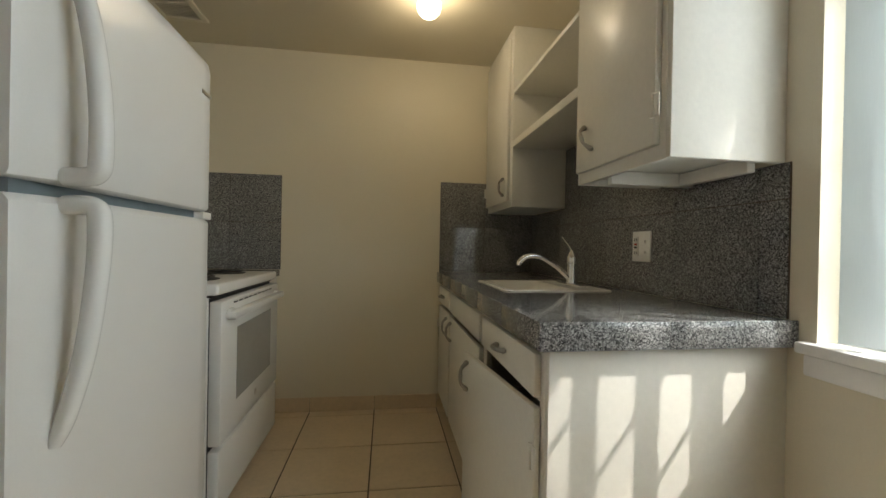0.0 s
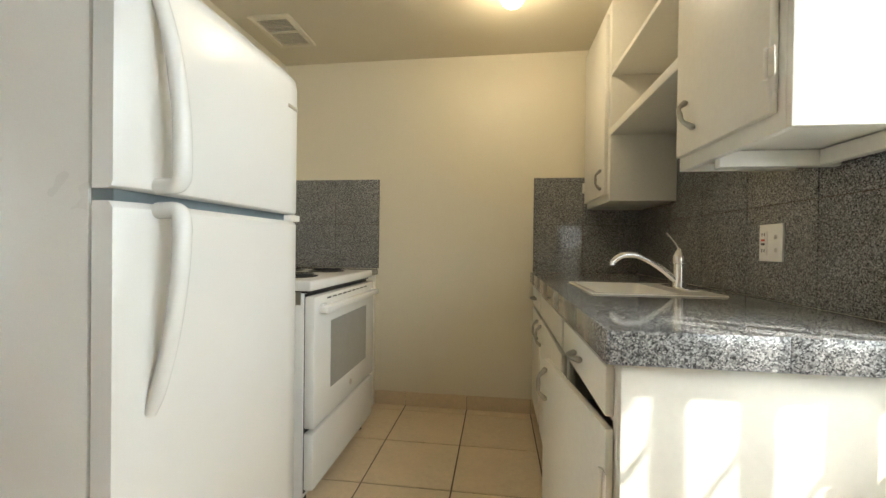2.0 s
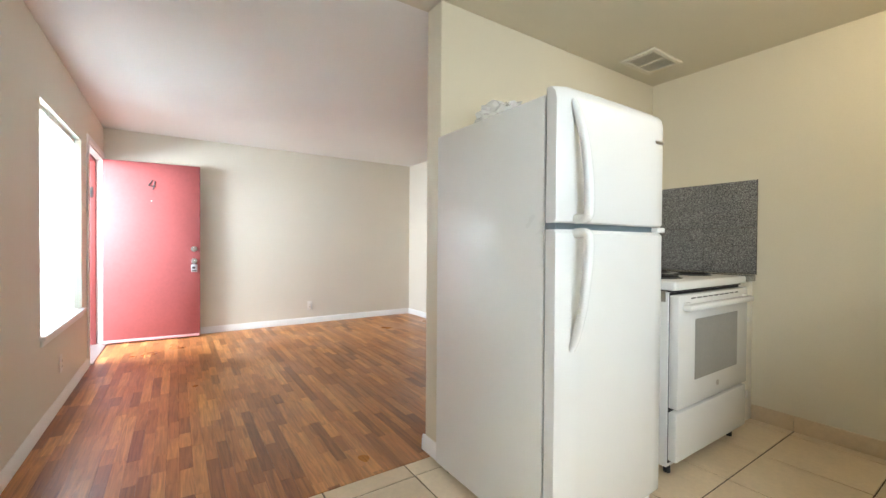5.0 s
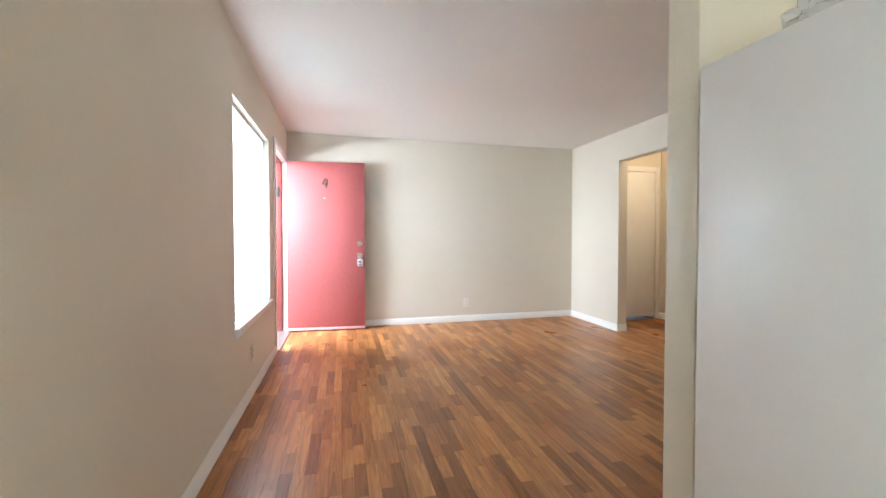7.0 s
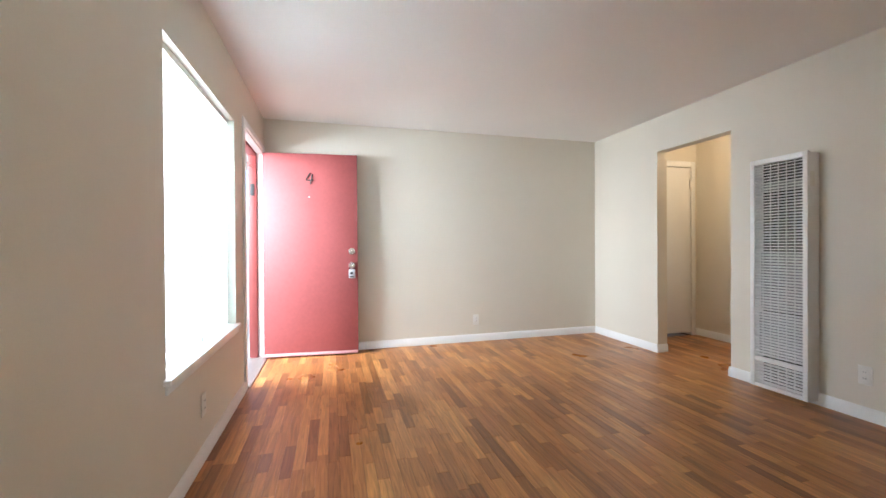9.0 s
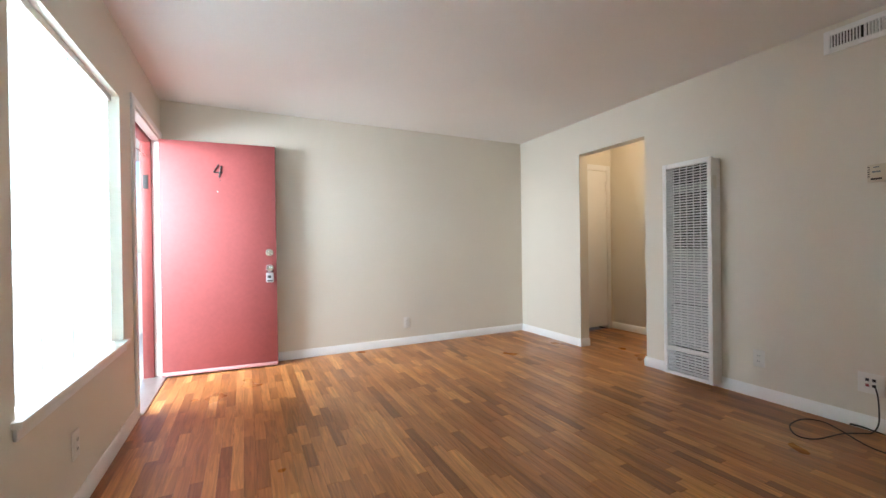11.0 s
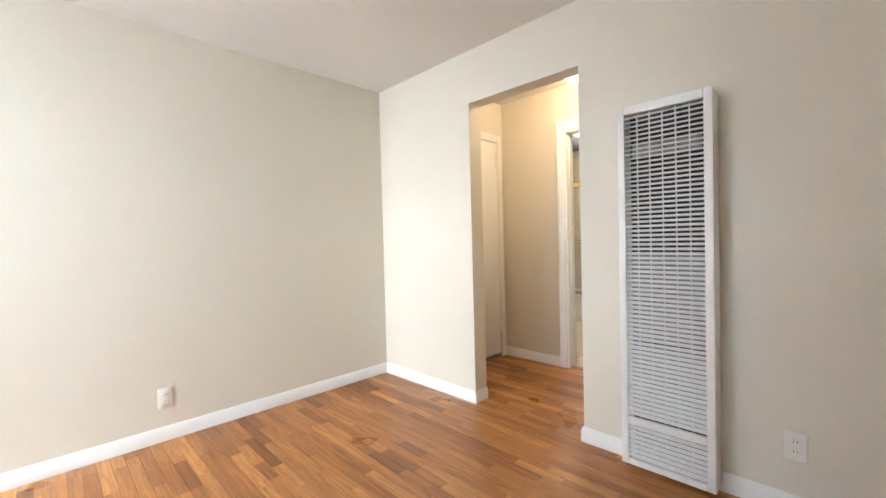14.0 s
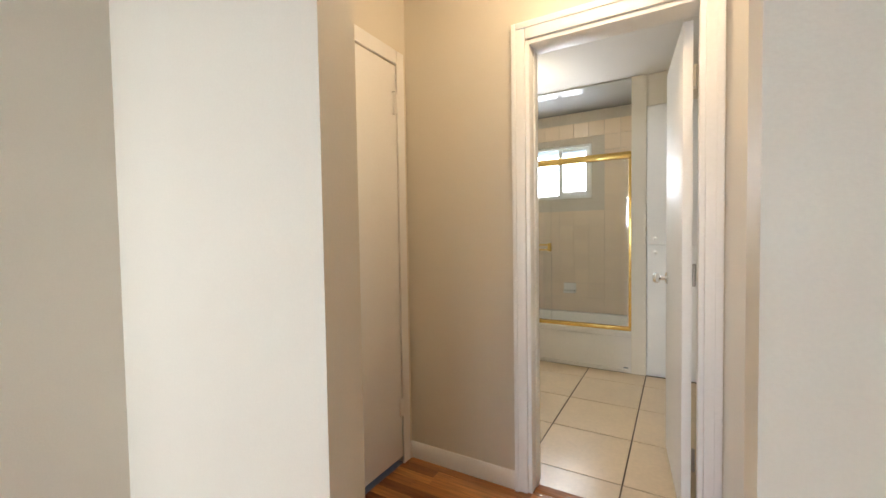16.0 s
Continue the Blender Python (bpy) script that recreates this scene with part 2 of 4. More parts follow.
# ---- mesh helpers ----
def box(bm, x0, y0, z0, x1, y1, z1, bevel=0.0, seg=2):
    vs = [bm.verts.new(p) for p in ((x0, y0, z0), (x1, y0, z0), (x1, y1, z0), (x0, y1, z0), (x0, y0, z1), (x1, y0, z1), (x1, y1, z1), (x0, y1, z1))]
    fs = [bm.faces.new([vs[i] for i in f]) for f in ((3, 2, 1, 0), (4, 5, 6, 7), (0, 1, 5, 4), (1, 2, 6, 5), (2, 3, 7, 6), (3, 0, 4, 7))]
    if bevel:
        es = list({e for f in fs for e in f.edges})
        bmesh.ops.bevel(bm, geom=es, offset=bevel, segments=seg, affect="EDGES", profile=0.5)
    return bm


def B(*a, **k):
    return box(bmesh.new(), *a, **k)


def cyl(bm, p, q, r, r2=None, n=20):
    """A capped round bar from p to q."""
    p, q = Vector(p), Vector(q)
    d = q - p
    m = Matrix.Translation((p + q) / 2) @ d.to_track_quat("Z", "Y").to_matrix().to_4x4()
    bmesh.ops.create_cone(bm, cap_ends=True, segments=n, radius1=r, radius2=r if r2 is None else r2, depth=d.length, matrix=m)
    return bm


def ball(bm, c, r, sz=1.0, u=24, v=14):
    bmesh.ops.create_uvsphere(bm, u_segments=u, v_segments=v, radius=r, matrix=Matrix.Translation(c) @ Matrix.Diagonal((1, 1, sz, 1)))
    return bm


def tube(bm, pts, r, n=10, flat=1.0, smooth=6):
    """A bent bar along smoothed points; r is one radius or one for each point."""
    P = [Vector(p) for p in pts]
    R = list(r) if isinstance(r, (list, tuple)) else [r] * len(P)
    Q, S = [], []
    for i in range(len(P) - 1):
        a, b, c, d = P[max(i - 1, 0)], P[i], P[i + 1], P[min(i + 2, len(P) - 1)]
        for k in range(smooth):
            u = k / smooth
            Q.append(0.5 * ((2 * b) + (c - a) * u + (2 * a - 5 * b + 4 * c - d) * u * u + (3 * b - a - 3 * c + d) * u ** 3))
            S.append(R[i] + (R[i + 1] - R[i]) * u)
    Q.append(P[-1])
    S.append(R[-1])
    up, rings = Vector((0, 0, 1)), []
    for i, p in enumerate(Q):
        tan = (Q[min(i + 1, len(Q) - 1)] - Q[max(i - 1, 0)]).normalized()
        side = tan.cross(up)
        if side.length < 0.05:
            side = tan.cross(Vector((0, 1, 0)))
        side.normalize()
        nrm = side.cross(tan).normalized()
        up = nrm
        rings.append([bm.verts.new(p + S[i] * (math.cos(2 * math.pi * k / n) * side + flat * math.sin(2 * math.pi * k / n) * nrm)) for k in range(n)])
    for a, b in zip(rings, rings[1:]):
        for k in range(n):
            bm.faces.new((a[k], a[(k + 1) % n], b[(k + 1) % n], b[k]))
    bm.faces.new(rings[0][::-1])
    bm.faces.new(rings[-1])
    return bm


def lathe(bm, prof, c, n=28):
    """Turns a profile of (radius, height) about the upright through c."""
    rings = [[bm.verts.new((c[0] + r * math.cos(2 * math.pi * k / n), c[1] + r * math.sin(2 * math.pi * k / n), c[2] + z)) for k in range(n)] for r, z in prof]
    for a, b in zip(rings, rings[1:]):
        for k in range(n):
            bm.faces.new((a[k], a[(k + 1) % n], b[(k + 1) % n], b[k]))
    bm.faces.new(rings[0][::-1])
    bm.faces.new(rings[-1])
    return bm


def mesh(name, bm, material, round_=True):
    bmesh.ops.recalc_face_normals(bm, faces=bm.faces)
    me = bpy.data.meshes.new(name)
    bm.to_mesh(me)
    bm.free()
    me.materials.append(material)
    if round_:
        for p in me.polygons:
            p.use_smooth = True
        me.set_sharp_from_angle(angle=radians(32))
    return me


def part(name, bm, material, parent, label=""):
    ob = new(name, mesh(name, bm, material))
    ob.parent = parent
    if label:
        ob["label"] = label
    return ob


def thing(name, label, category, group="", at=(0, 0, 0)):
    ob = new(name)
    ob.location = at
    ob.empty_display_size = 0.1
    return tagged(ob, label, category, group)


def solo(name, bm, material, label, category, group="", kind=""):
    return tagged(new(name, mesh(name, bm, material)), label, category, group, kind)


def setting(name, bm, material, label, category="", round_=True):
    return tagged(new(name, mesh(name, bm, material, round_)), label, category or name.split("_")[0], kind="structure")


def boxes(rows, bevel=0.0):
    bm = bmesh.new()
    for r in rows:
        box(bm, *r, bevel=bevel)
    return bm


# ---- large structure ----
H, XW, XE, YS, YN, YK = 2.41, -5.29, 1.227, -0.86, 3.015, 2.985
PX0, PX1, PY, EDGE = -1.357, -1.22, 0.963, -1.28
setting("wall_west", boxes([(XW - 0.12, YS - 0.12, 0, XW, YN + 0.12, H)]), WALL, "smooth cream-painted living room wall", round_=False)
setting("wall_south", boxes([(XW, YS - 0.14, 0, -5.27, YS, H), (-5.27, YS - 0.14, 2.06, -4.32, YS, H), (-4.32, YS - 0.14, 0, -4.01, YS, H),
                             (-4.01, YS - 0.14, 0, -2.77, YS, 0.57), (-4.01, YS - 0.14, 2.0, -2.77, YS, H), (-2.77, YS - 0.14, 0, XE + 0.12, YS, H)]),
        WALL, "cream-painted front wall with door and window openings", round_=False)
setting("wall_north", boxes([(XW, YN, 0, -4.277, YN + 0.12, H), (-4.277, YN, 2.06, -3.489, YN + 0.12, H), (-3.489, YN, 0, PX1, YN + 0.12, H)]),
        WALL, "cream-painted wall with a plain hallway opening", round_=False)
setting("wall_partition", B(PX0, PY, 0, PX1, YN, H, bevel=0.006), KWALL, "cream-painted partition wall beside the kitchen")
setting("wall_kitchen_north", boxes([(PX1, YK, 0, XE, YK + 0.12, H)]), KWALL, "warm cream-painted kitchen end wall", round_=False)
OW0, OW1, OZ0, OZ1 = -0.459, 1.039, 0.90, 2.198
setting("wall_east", boxes([(XE, YS, 0, XE + 0.12, OW0, H), (XE, OW0, 0, XE + 0.12, OW1, OZ0), (XE, OW0, OZ1, XE + 0.12, OW1, H), (XE, OW1, 0, XE + 0.12, YK + 0.12, H)]),
        KWALL, "cream-painted kitchen wall with a window opening", round_=False)
setting("ceiling", boxes([(XW - 0.12, YS - 0.14, H, PX0, YN + 0.12, H + 0.1)]), CEIL, "flat white-painted living room ceiling", round_=False)
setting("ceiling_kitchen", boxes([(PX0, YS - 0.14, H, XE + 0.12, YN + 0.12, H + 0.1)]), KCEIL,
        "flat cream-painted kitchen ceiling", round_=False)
# hall and bathroom shell
HW, HY, BX0, BX1, BY = -4.815, 4.11, -5.55, -2.95, 6.75
setting("wall_hall_west", boxes([(HW - 0.12, YN + 0.12, 0, HW, 3.315, 2.42), (HW - 0.12, 3.315, 2.05, HW, 4.035, 2.42), (HW - 0.12, 4.035, 0, HW, HY, 2.42), (HW - 0.3, YN + 0.12, 0, HW - 0.2, HY, 2.42)]),
        WALL, "cream-painted hallway wall around a closet door", round_=False)
setting("wall_hall_north", boxes([(BX0, HY, 0, -4.165, HY + 0.12, 2.45), (-4.165, HY, 2.035, -3.495, HY + 0.12, 2.45), (-3.495, HY, 0, BX1, HY + 0.12, 2.45)]),
        WALL, "cream-painted hallway wall with bathroom doorway", round_=False)
setting("wall_hall_east", boxes([(-2.72, YN + 0.12, 0, -2.6, HY, 2.42)]), WALL, "cream-painted hallway end wall", round_=False)
setting("ceiling_hall", boxes([(HW - 0.3, YN + 0.12, 2.42, -2.6, HY, 2.52)]), CEIL, "white-painted hallway ceiling", round_=False)
setting("wall_bath_west", boxes([(BX0 - 0.1, HY + 0.12, 0, BX0, BY + 0.1, 2.45)]), WALL, "cream-painted bathroom wall", round_=False)
setting("wall_bath_east", boxes([(BX1, HY + 0.12, 0, BX1 + 0.1, BY + 0.1, 2.45)]), WALL, "cream-painted bathroom wall", round_=False)
bath_north = setting("wall_bath_north", boxes([(BX0, BY, 0, -4.99, BY + 0.1, 2.45), (-4.99, BY, 0, -4.35, BY + 0.1, 1.55), (-4.99, BY, 2.105, -4.35, BY + 0.1, 2.45), (-4.35, BY, 0, BX1, BY + 0.1, 2.45)]),
                     WGROUT, "tiled bathroom wall with a small high window", round_=False)
setting("ceiling_bath", boxes([(BX0 - 0.1, HY, 2.45, BX1 + 0.1, BY + 0.1, 2.55)]), CEIL, "glossy white bathroom ceiling", round_=False)

# floors: subfloor and screed under the pieces
wood_floor = setting("floor_wood", boxes([(XW, YS, -0.05, EDGE, YN, -0.006), (HW, YN, -0.05, -2.72, HY + 0.06, -0.006)]), SUB, "worn oiled oak strip floor", "floor", False)
tile_floor = setting("floor_tile", boxes([(EDGE, YS, -0.05, XE, YK, -0.004)]), GROUT, "cream ceramic tile kitchen floor", "floor", False)
bath_floor = setting("floor_bath_tile", boxes([(BX0, HY + 0.06, -0.05, BX1, BY, -0.004)]), GROUT, "cream ceramic tile bathroom floor", "floor", False)


def base_run(x0, y0, x1, y1, nx, ny, h=0.083, d=0.014):
    """A moulded skirting board along a wall line, standing off to (nx, ny)."""
    bm = bmesh.new()
    prof = ((0.0005, 0), (d, 0), (d, h * 0.72), (d * 0.75, h * 0.8), (d * 0.62, h * 0.92), (d * 0.3, h), (0.0005, h))
    a = [bm.verts.new((x0 + nx * o, y0 + ny * o, z)) for o, z in prof]
    b = [bm.verts.new((x1 + nx * o, y1 + ny * o, z)) for o, z in prof]
    for i in range(len(prof)):
        j = (i + 1) % len(prof)
        bm.faces.new((a[i], a[j], b[j], b[i]))
    bm.faces.new(a)
    bm.faces.new(b[::-1])
    return bm


for run in ((XW, YS, XW, YN, 1, 0), (XW + 0.014, YN, -4.277, YN, 0, -1), (-3.489, YN, PX0, YN, 0, -1), (-4.277, YN - 0.014, -4.277, YN + 0.12, 1, 0),
            (-3.489, YN - 0.014, -3.489, YN + 0.12, -1, 0), (PX0, PY - 0.014, PX0, YN - 0.014, -1, 0), (PX0 - 0.014, PY, PX1, PY, 0, -1), (-4.255, YS, XE, YS, 0, 1),
            (HW, HY, -4.224, HY, 0, -1), (HW, 4.085, HW, HY - 0.014, 1, 0)):
    setting("baseboard", base_run(*run), TRIM, "white-painted moulded wooden skirting board")


def casing(name, bm, label):
    return setting(name, bm, TRIM, label, "trim")


# ---- front door and window ----
door = thing("door_front", "open faded red wooden front door standing against the wall", "door", at=(-5.268, -0.862, 0.012))
door["kind"] = "structure"
LEAF = Matrix.Rotation(radians(-5.0), 4, "Z")
door.matrix_basis = Matrix.Translation((-5.215, -0.858, 0.012)) @ LEAF
# the leaf runs along its own y; its room face looks to +x
part("leaf", B(-0.02, 0.0, 0.0, 0.022, 0.915, 2.036, bevel=0.003), RED, door)
part("sweep", B(0.0222, 0.004, 0.004, 0.032, 0.911, 0.034, bevel=0.003), mat("pink_sweep", (0.62, 0.33, 0.33), 0.5), door, "pale pink weather strip")
bolt = part("deadbolt", cyl(cyl(bmesh.new(), (0.022, 0.855, 1.05), (0.030, 0.855, 1.05), 0.033), (0.030, 0.855, 1.05), (0.042, 0.855, 1.05), 0.024, 0.021), CHROME, door, "round chrome deadbolt")
knob = part("knob", lathe(bmesh.new(), [(0.034, 0), (0.034, 0.006), (0.014, 0.012), (0.012, 0.03), (0.026, 0.04), (0.030, 0.055), (0.024, 0.066), (0.004, 0.068)], (0, 0, 0)), CHROME, door, "round chrome knob")
knob.matrix_basis = Matrix.Translation((0.022, 0.855, 0.905)) @ Matrix.Rotation(radians(90), 4, "Y")
part("latch_plate", B(-0.012, 0.914, 0.86, 0.012, 0.9165, 0.95), CHROME, door)
lock = thing("key_lockbox", "grey key lockbox hanging from the front door knob", "lockbox")
lock.matrix_basis = door.matrix_basis
lb = part("body", B(0.034, 0.825, 0.775, 0.062, 0.89, 0.865, bevel=0.008), mat("lockbox_metal", (0.55, 0.56, 0.58), 0.35, 0.6), lock)
part("shackle", tube(bmesh.new(), [(0.048, 0.835, 0.86), (0.048, 0.837, 0.90), (0.048, 0.857, 0.925), (0.048, 0.877, 0.90), (0.048, 0.879, 0.86)], 0.005), BLACK, lock, "black coated shackle")
part("dial_window", B(0.0622, 0.838, 0.815, 0.065, 0.868, 0.840, bevel=0.001), BLACK, lock)
part("label_bar", B(0.0622, 0.835, 0.785, 0.064, 0.88, 0.797), BLACK, lock)
peep = part("peephole", cyl(bmesh.new(), (0.022, 0.44, 1.60), (0.027, 0.44, 1.60), 0.007), NICKEL, door)
four = bmesh.new()
tube(four, [(0.026, 0.450, 1.842), (0.026, 0.432, 1.808), (0.026, 0.413, 1.775), (0.026, 0.440, 1.769), (0.026, 0.480, 1.772)], 0.0055, n=8)
tube(four, [(0.0265, 0.472, 1.828), (0.0265, 0.464, 1.785), (0.0265, 0.452, 1.728)], 0.0058, n=8)
part("door_number", four, IRON, door, "black iron house number 4")
part("number_nail", cyl(bmesh.new(), (0.022, 0.462, 1.700), (0.026, 0.462, 1.700), 0.004), IRON, door)

casing("trim_front_door", boxes([(-4.32, YS, 0, -4.255, YS + 0.014, 2.115), (-5.27, YS, 2.062, -4.322, YS + 0.014, 2.115)], 0.004), "white-painted front door casing")
casing("jamb_front_door", boxes([(-4.338, YS - 0.06, 0, -4.32, YS + 0.002, 2.06), (-5.27, YS - 0.06, 0, -5.252, YS - 0.004, 2.06), (-5.252, YS - 0.06, 2.042, -4.338, YS + 0.002, 2.06)], 0.002), "white-painted front door jamb")
setting("jamb_front_door_outer", boxes([(-4.345, YS - 0.138, 0, -4.32, YS - 0.062, 2.06), (-5.27, YS - 0.138, 0, -5.225, YS - 0.062, 2.06), (-5.225, YS - 0.138, 2.02, -4.345, YS - 0.062, 2.06)], 0.003), REDDARK,
        "dark red painted outer door jamb", "trim")
strike = solo("strike_plate", B(-5.2255, YS - 0.12, 1.62, -5.222, YS - 0.08, 1.74, bevel=0.001), IRON, "black iron hinge plate on the red door jamb", "hinge")
setting("threshold", B(-5.25, YS - 0.15, -0.004, -4.34, YS + 0.03, 0.012, bevel=0.005), mat("worn_aluminium", (0.45, 0.43, 0.40), 0.4, 0.8, var=0.15), "worn metal door threshold", "threshold")


def blind_slats(parent, n, start, step, along, across, z0, z1, angle, width=0.089):
    """Hanging curved vinyl slats, each turned about its own upright."""
    bm = bmesh.new()
    k = 5
    rows = []
    for i in range(k):
        u = (i / (k - 1) - 0.5) * width
        c = 0.006 * (1 - (2 * u / width) ** 2)
        rows.append((u, c))
    ring = [(u, c) for u, c in rows] + [(u, c - 0.001) for u, c in reversed(rows)]
    lo = [bm.verts.new((u, c, z0)) for u, c in ring]
    hi = [bm.verts.new((u, c, z1)) for u, c in ring]
    m = len(ring)
    for i in range(m):
        bm.faces.new((lo[i], lo[(i + 1) % m], hi[(i + 1) % m], hi[i]))
    bm.faces.new(lo[::-1])
    bm.faces.new(hi)
    me = mesh("slat", bm, SLAT)
    for i in range(n):
        s = new("slat", me)
        s.parent = parent
        p = start + i * step
        a = angle + random.uniform(-8, 8)
        loc = (p, across, 0) if along == "x" else (across, p, 0)
        s.matrix_basis = Matrix.Translation(loc) @ Matrix.Rotation(radians(a), 4, "Z")


win = thing("window_1", "large white-framed living room window glowing with daylight", "window")
win["kind"] = "structure"
WX0, WX1, WZ0, WZ1 = -4.01, -2.77, 0.57, 2.0
fy0, fy1 = YS - 0.12, YS - 0.085
part("window_frame", boxes([(WX0, fy0, WZ0, WX0 + 0.035, fy1, WZ1), (WX1 - 0.035, fy0, WZ0, WX1, fy1, WZ1), (WX0 + 0.035, fy0, WZ0, WX1 - 0.035, fy1, WZ0 + 0.035),
                            (WX0 + 0.035, fy0, WZ1 - 0.035, WX1 - 0.035, fy1, WZ1), (-3.43, fy0, WZ0 + 0.035, -3.39, fy1, WZ1 - 0.035)], 0.002), ALU, win)
for a, b in ((WX0 + 0.035, -3.43), (-3.39, WX1 - 0.035)):
    g = part("pane", B(a, fy0 + 0.014, WZ0 + 0.035, b, fy0 + 0.018, WZ1 - 0.035), GLASS, win)
    g.visible_shadow = False
part("window_sill", boxes([(WX0 - 0.03, YS - 0.085, WZ0 - 0.022, WX1 + 0.03, YS + 0.028, WZ0 + 0.002), (WX0 - 0.02, YS, WZ0 - 0.062, WX1 + 0.02, YS + 0.012, WZ0 - 0.024)], 0.004), TRIM, win, "white-painted wooden sill")
blind = thing("vertical_blind", "white vinyl vertical blind hanging in the living room window", "blind")
part("headrail", B(WX0 + 0.01, YS - 0.075, WZ1 - 0.035, WX1 - 0.01, YS - 0.035, WZ1 - 0.002, bevel=0.004), PLASTIC, blind)
blind_slats(blind, 16, WX0 + 0.047, 0.0763, "x", YS - 0.05, WZ0 + 0.012, WZ1 - 0.04, 10)

# ---- the kitchen is set out in its own units, counter run along y ----
KS, KT = 1.0773, (-0.028, 0.026, 0.0)
KXE, KYK, KH, KPX = 1.165, 2.7467, 2.2368, -1.1065
KW0, KW1, KZ0, KZ1 = -0.40, 0.94, 0.835, 2.04
before = set(scene.objects)


# ---- kitchen window ----
kwin = thing("window_2", "white aluminium kitchen window in bright sun", "window")
kwin["kind"] = "structure"
fx0, fx1 = KXE + 0.075, KXE + 0.11
part("window_frame", boxes([(fx0, KW0, KZ0, fx1, KW0 + 0.03, KZ1), (fx0, KW1 - 0.03, KZ0, fx1, KW1, KZ1), (fx0, KW0 + 0.03, KZ0, fx1, KW1 - 0.03, KZ0 + 0.03),
                            (fx0, KW0 + 0.03, KZ1 - 0.03, fx1, KW1 - 0.03, KZ1)], 0.002), ALU, kwin)
kp = part("pane", B(fx0 + 0.012, KW0 + 0.03, KZ0 + 0.03, fx0 + 0.016, KW1 - 0.03, KZ1 - 0.03), GLASS, kwin)
kp.visible_shadow = False
part("window_sill", boxes([(KXE - 0.028, KW0 - 0.03, KZ0 - 0.024, KXE + 0.075, KW1 + 0.03, KZ0 + 0.002), (KXE - 0.014, KW0 - 0.02, KZ0 - 0.075, KXE, KW1 + 0.02, KZ0 - 0.026)], 0.005), TRIM, kwin, "white-painted wooden sill")
grille = thing("window_grille", "white iron security bars outside the kitchen window", "grille")
for i in range(5):
    z = 0.98 + 0.23 * i
    part("bar", cyl(bmesh.new(), (KXE + 0.15, KW0 - 0.02, z), (KXE + 0.15, KW1 + 0.02, z), 0.0065, n=10), ALU, grille)
for y in (KW0 - 0.01, KW1 + 0.01):
    part("post", B(KXE + 0.12, y - 0.008, 0.90, KXE + 0.16, y + 0.008, 1.98), ALU, grille)
kblind = thing("vertical_blind", "white vinyl vertical blind half open in the kitchen window", "blind")
part("headrail", B(KXE + 0.012, KW0 + 0.01, KZ1 - 0.035, KXE + 0.05, KW1 - 0.01, KZ1 - 0.002, bevel=0.004), PLASTIC, kblind)
blind_slats(kblind, 15, -0.368, 0.088, "y", KXE + 0.03, KZ0 + 0.012, KZ1 - 0.04, 123)

kitchen = [o for o in scene.objects if o not in before and o.parent is None]

# ---- outside ----
setting("ground", boxes([(-300, -300, -0.30, 300, 300, -0.12)]), CONC, "grey concrete ground outside", "ground", False)
setting("walkway", boxes([(-9, -2.6, -0.119, 3.5, YS - 0.14, -0.02)]), CONC, "grey concrete walkway outside the front door", "pavement", False)
setting("roof", boxes([(-9, -2.5, 2.53, XE + 0.58, BY + 0.4, 2.70)]), STUCCO, "pale stuccoed roof overhang above the walkway", "roof", False)

# ---- hallway and bathroom doors ----
casing("trim_bath_door", boxes([(-4.218, HY - 0.016, 0, -4.165, HY, 2.10), (-3.495, HY - 0.016, 0, -3.445, HY, 2.10), (-4.163, HY - 0.016, 2.037, -3.497, HY, 2.10)], 0.004), "white-painted bathroom door casing")
casing("trim_bath_door_inner", boxes([(-4.224, HY - 0.022, 0, -4.205, HY - 0.0165, 2.112), (-3.462, HY - 0.022, 0, -3.438, HY - 0.0165, 2.112), (-4.203, HY - 0.022, 2.084, -3.464, HY - 0.0165, 2.112)], 0.002), "white-painted moulding around the bathroom door")
casing("jamb_bath_door", boxes([(-4.165, HY - 0.004, 0, -4.147, HY + 0.122, 2.035), (-3.513, HY - 0.004, 0, -3.495, HY + 0.122, 2.035), (-4.147, HY - 0.004, 2.017, -3.513, HY + 0.122, 2.035),
                                (-4.147, HY + 0.05, 0, -4.140, HY + 0.08, 2.017)], 0.002), "white-painted bathroom door jamb")
setting("threshold_bath", B(-4.145, HY + 0.02, -0.006, -3.514, HY + 0.075, 0.006, bevel=0.003), WOOD, "dark worn wooden bathroom threshold", "threshold")
bdoor = thing("door_bath", "white-painted flush bathroom door standing open", "door")
bdoor["kind"] = "structure"
bdoor.matrix_basis = Matrix.Translation((-3.53, HY + 0.135, 0.012)) @ Matrix.Rotation(radians(6.5), 4, "Z")
part("leaf", B(-0.035, 0.0, 0.0, 0.0, 0.60, 2.0, bevel=0.002), TRIM, bdoor)
bk = part("knob", lathe(bmesh.new(), [(0.032, 0), (0.032, 0.006), (0.012, 0.012), (0.011, 0.032), (0.026, 0.042), (0.028, 0.056), (0.018, 0.068), (0.003, 0.069)], (0, 0, 0)), CHROME, bdoor, "round chrome knob")
bk.matrix_basis = Matrix.Translation((-0.035, 0.535, 0.93)) @ Matrix.Rotation(radians(-90), 4, "Y")
for z in (0.25, 1.0, 1.78):
    part("hinge", cyl(bmesh.new(), (0.006, -0.006, z - 0.045), (0.006, -0.006, z + 0.045), 0.006, n=10), NICKEL, bdoor)
cdoor = thing("door_closet", "closed flat cream-painted closet door in the hallway", "door")
cdoor["kind"] = "structure"
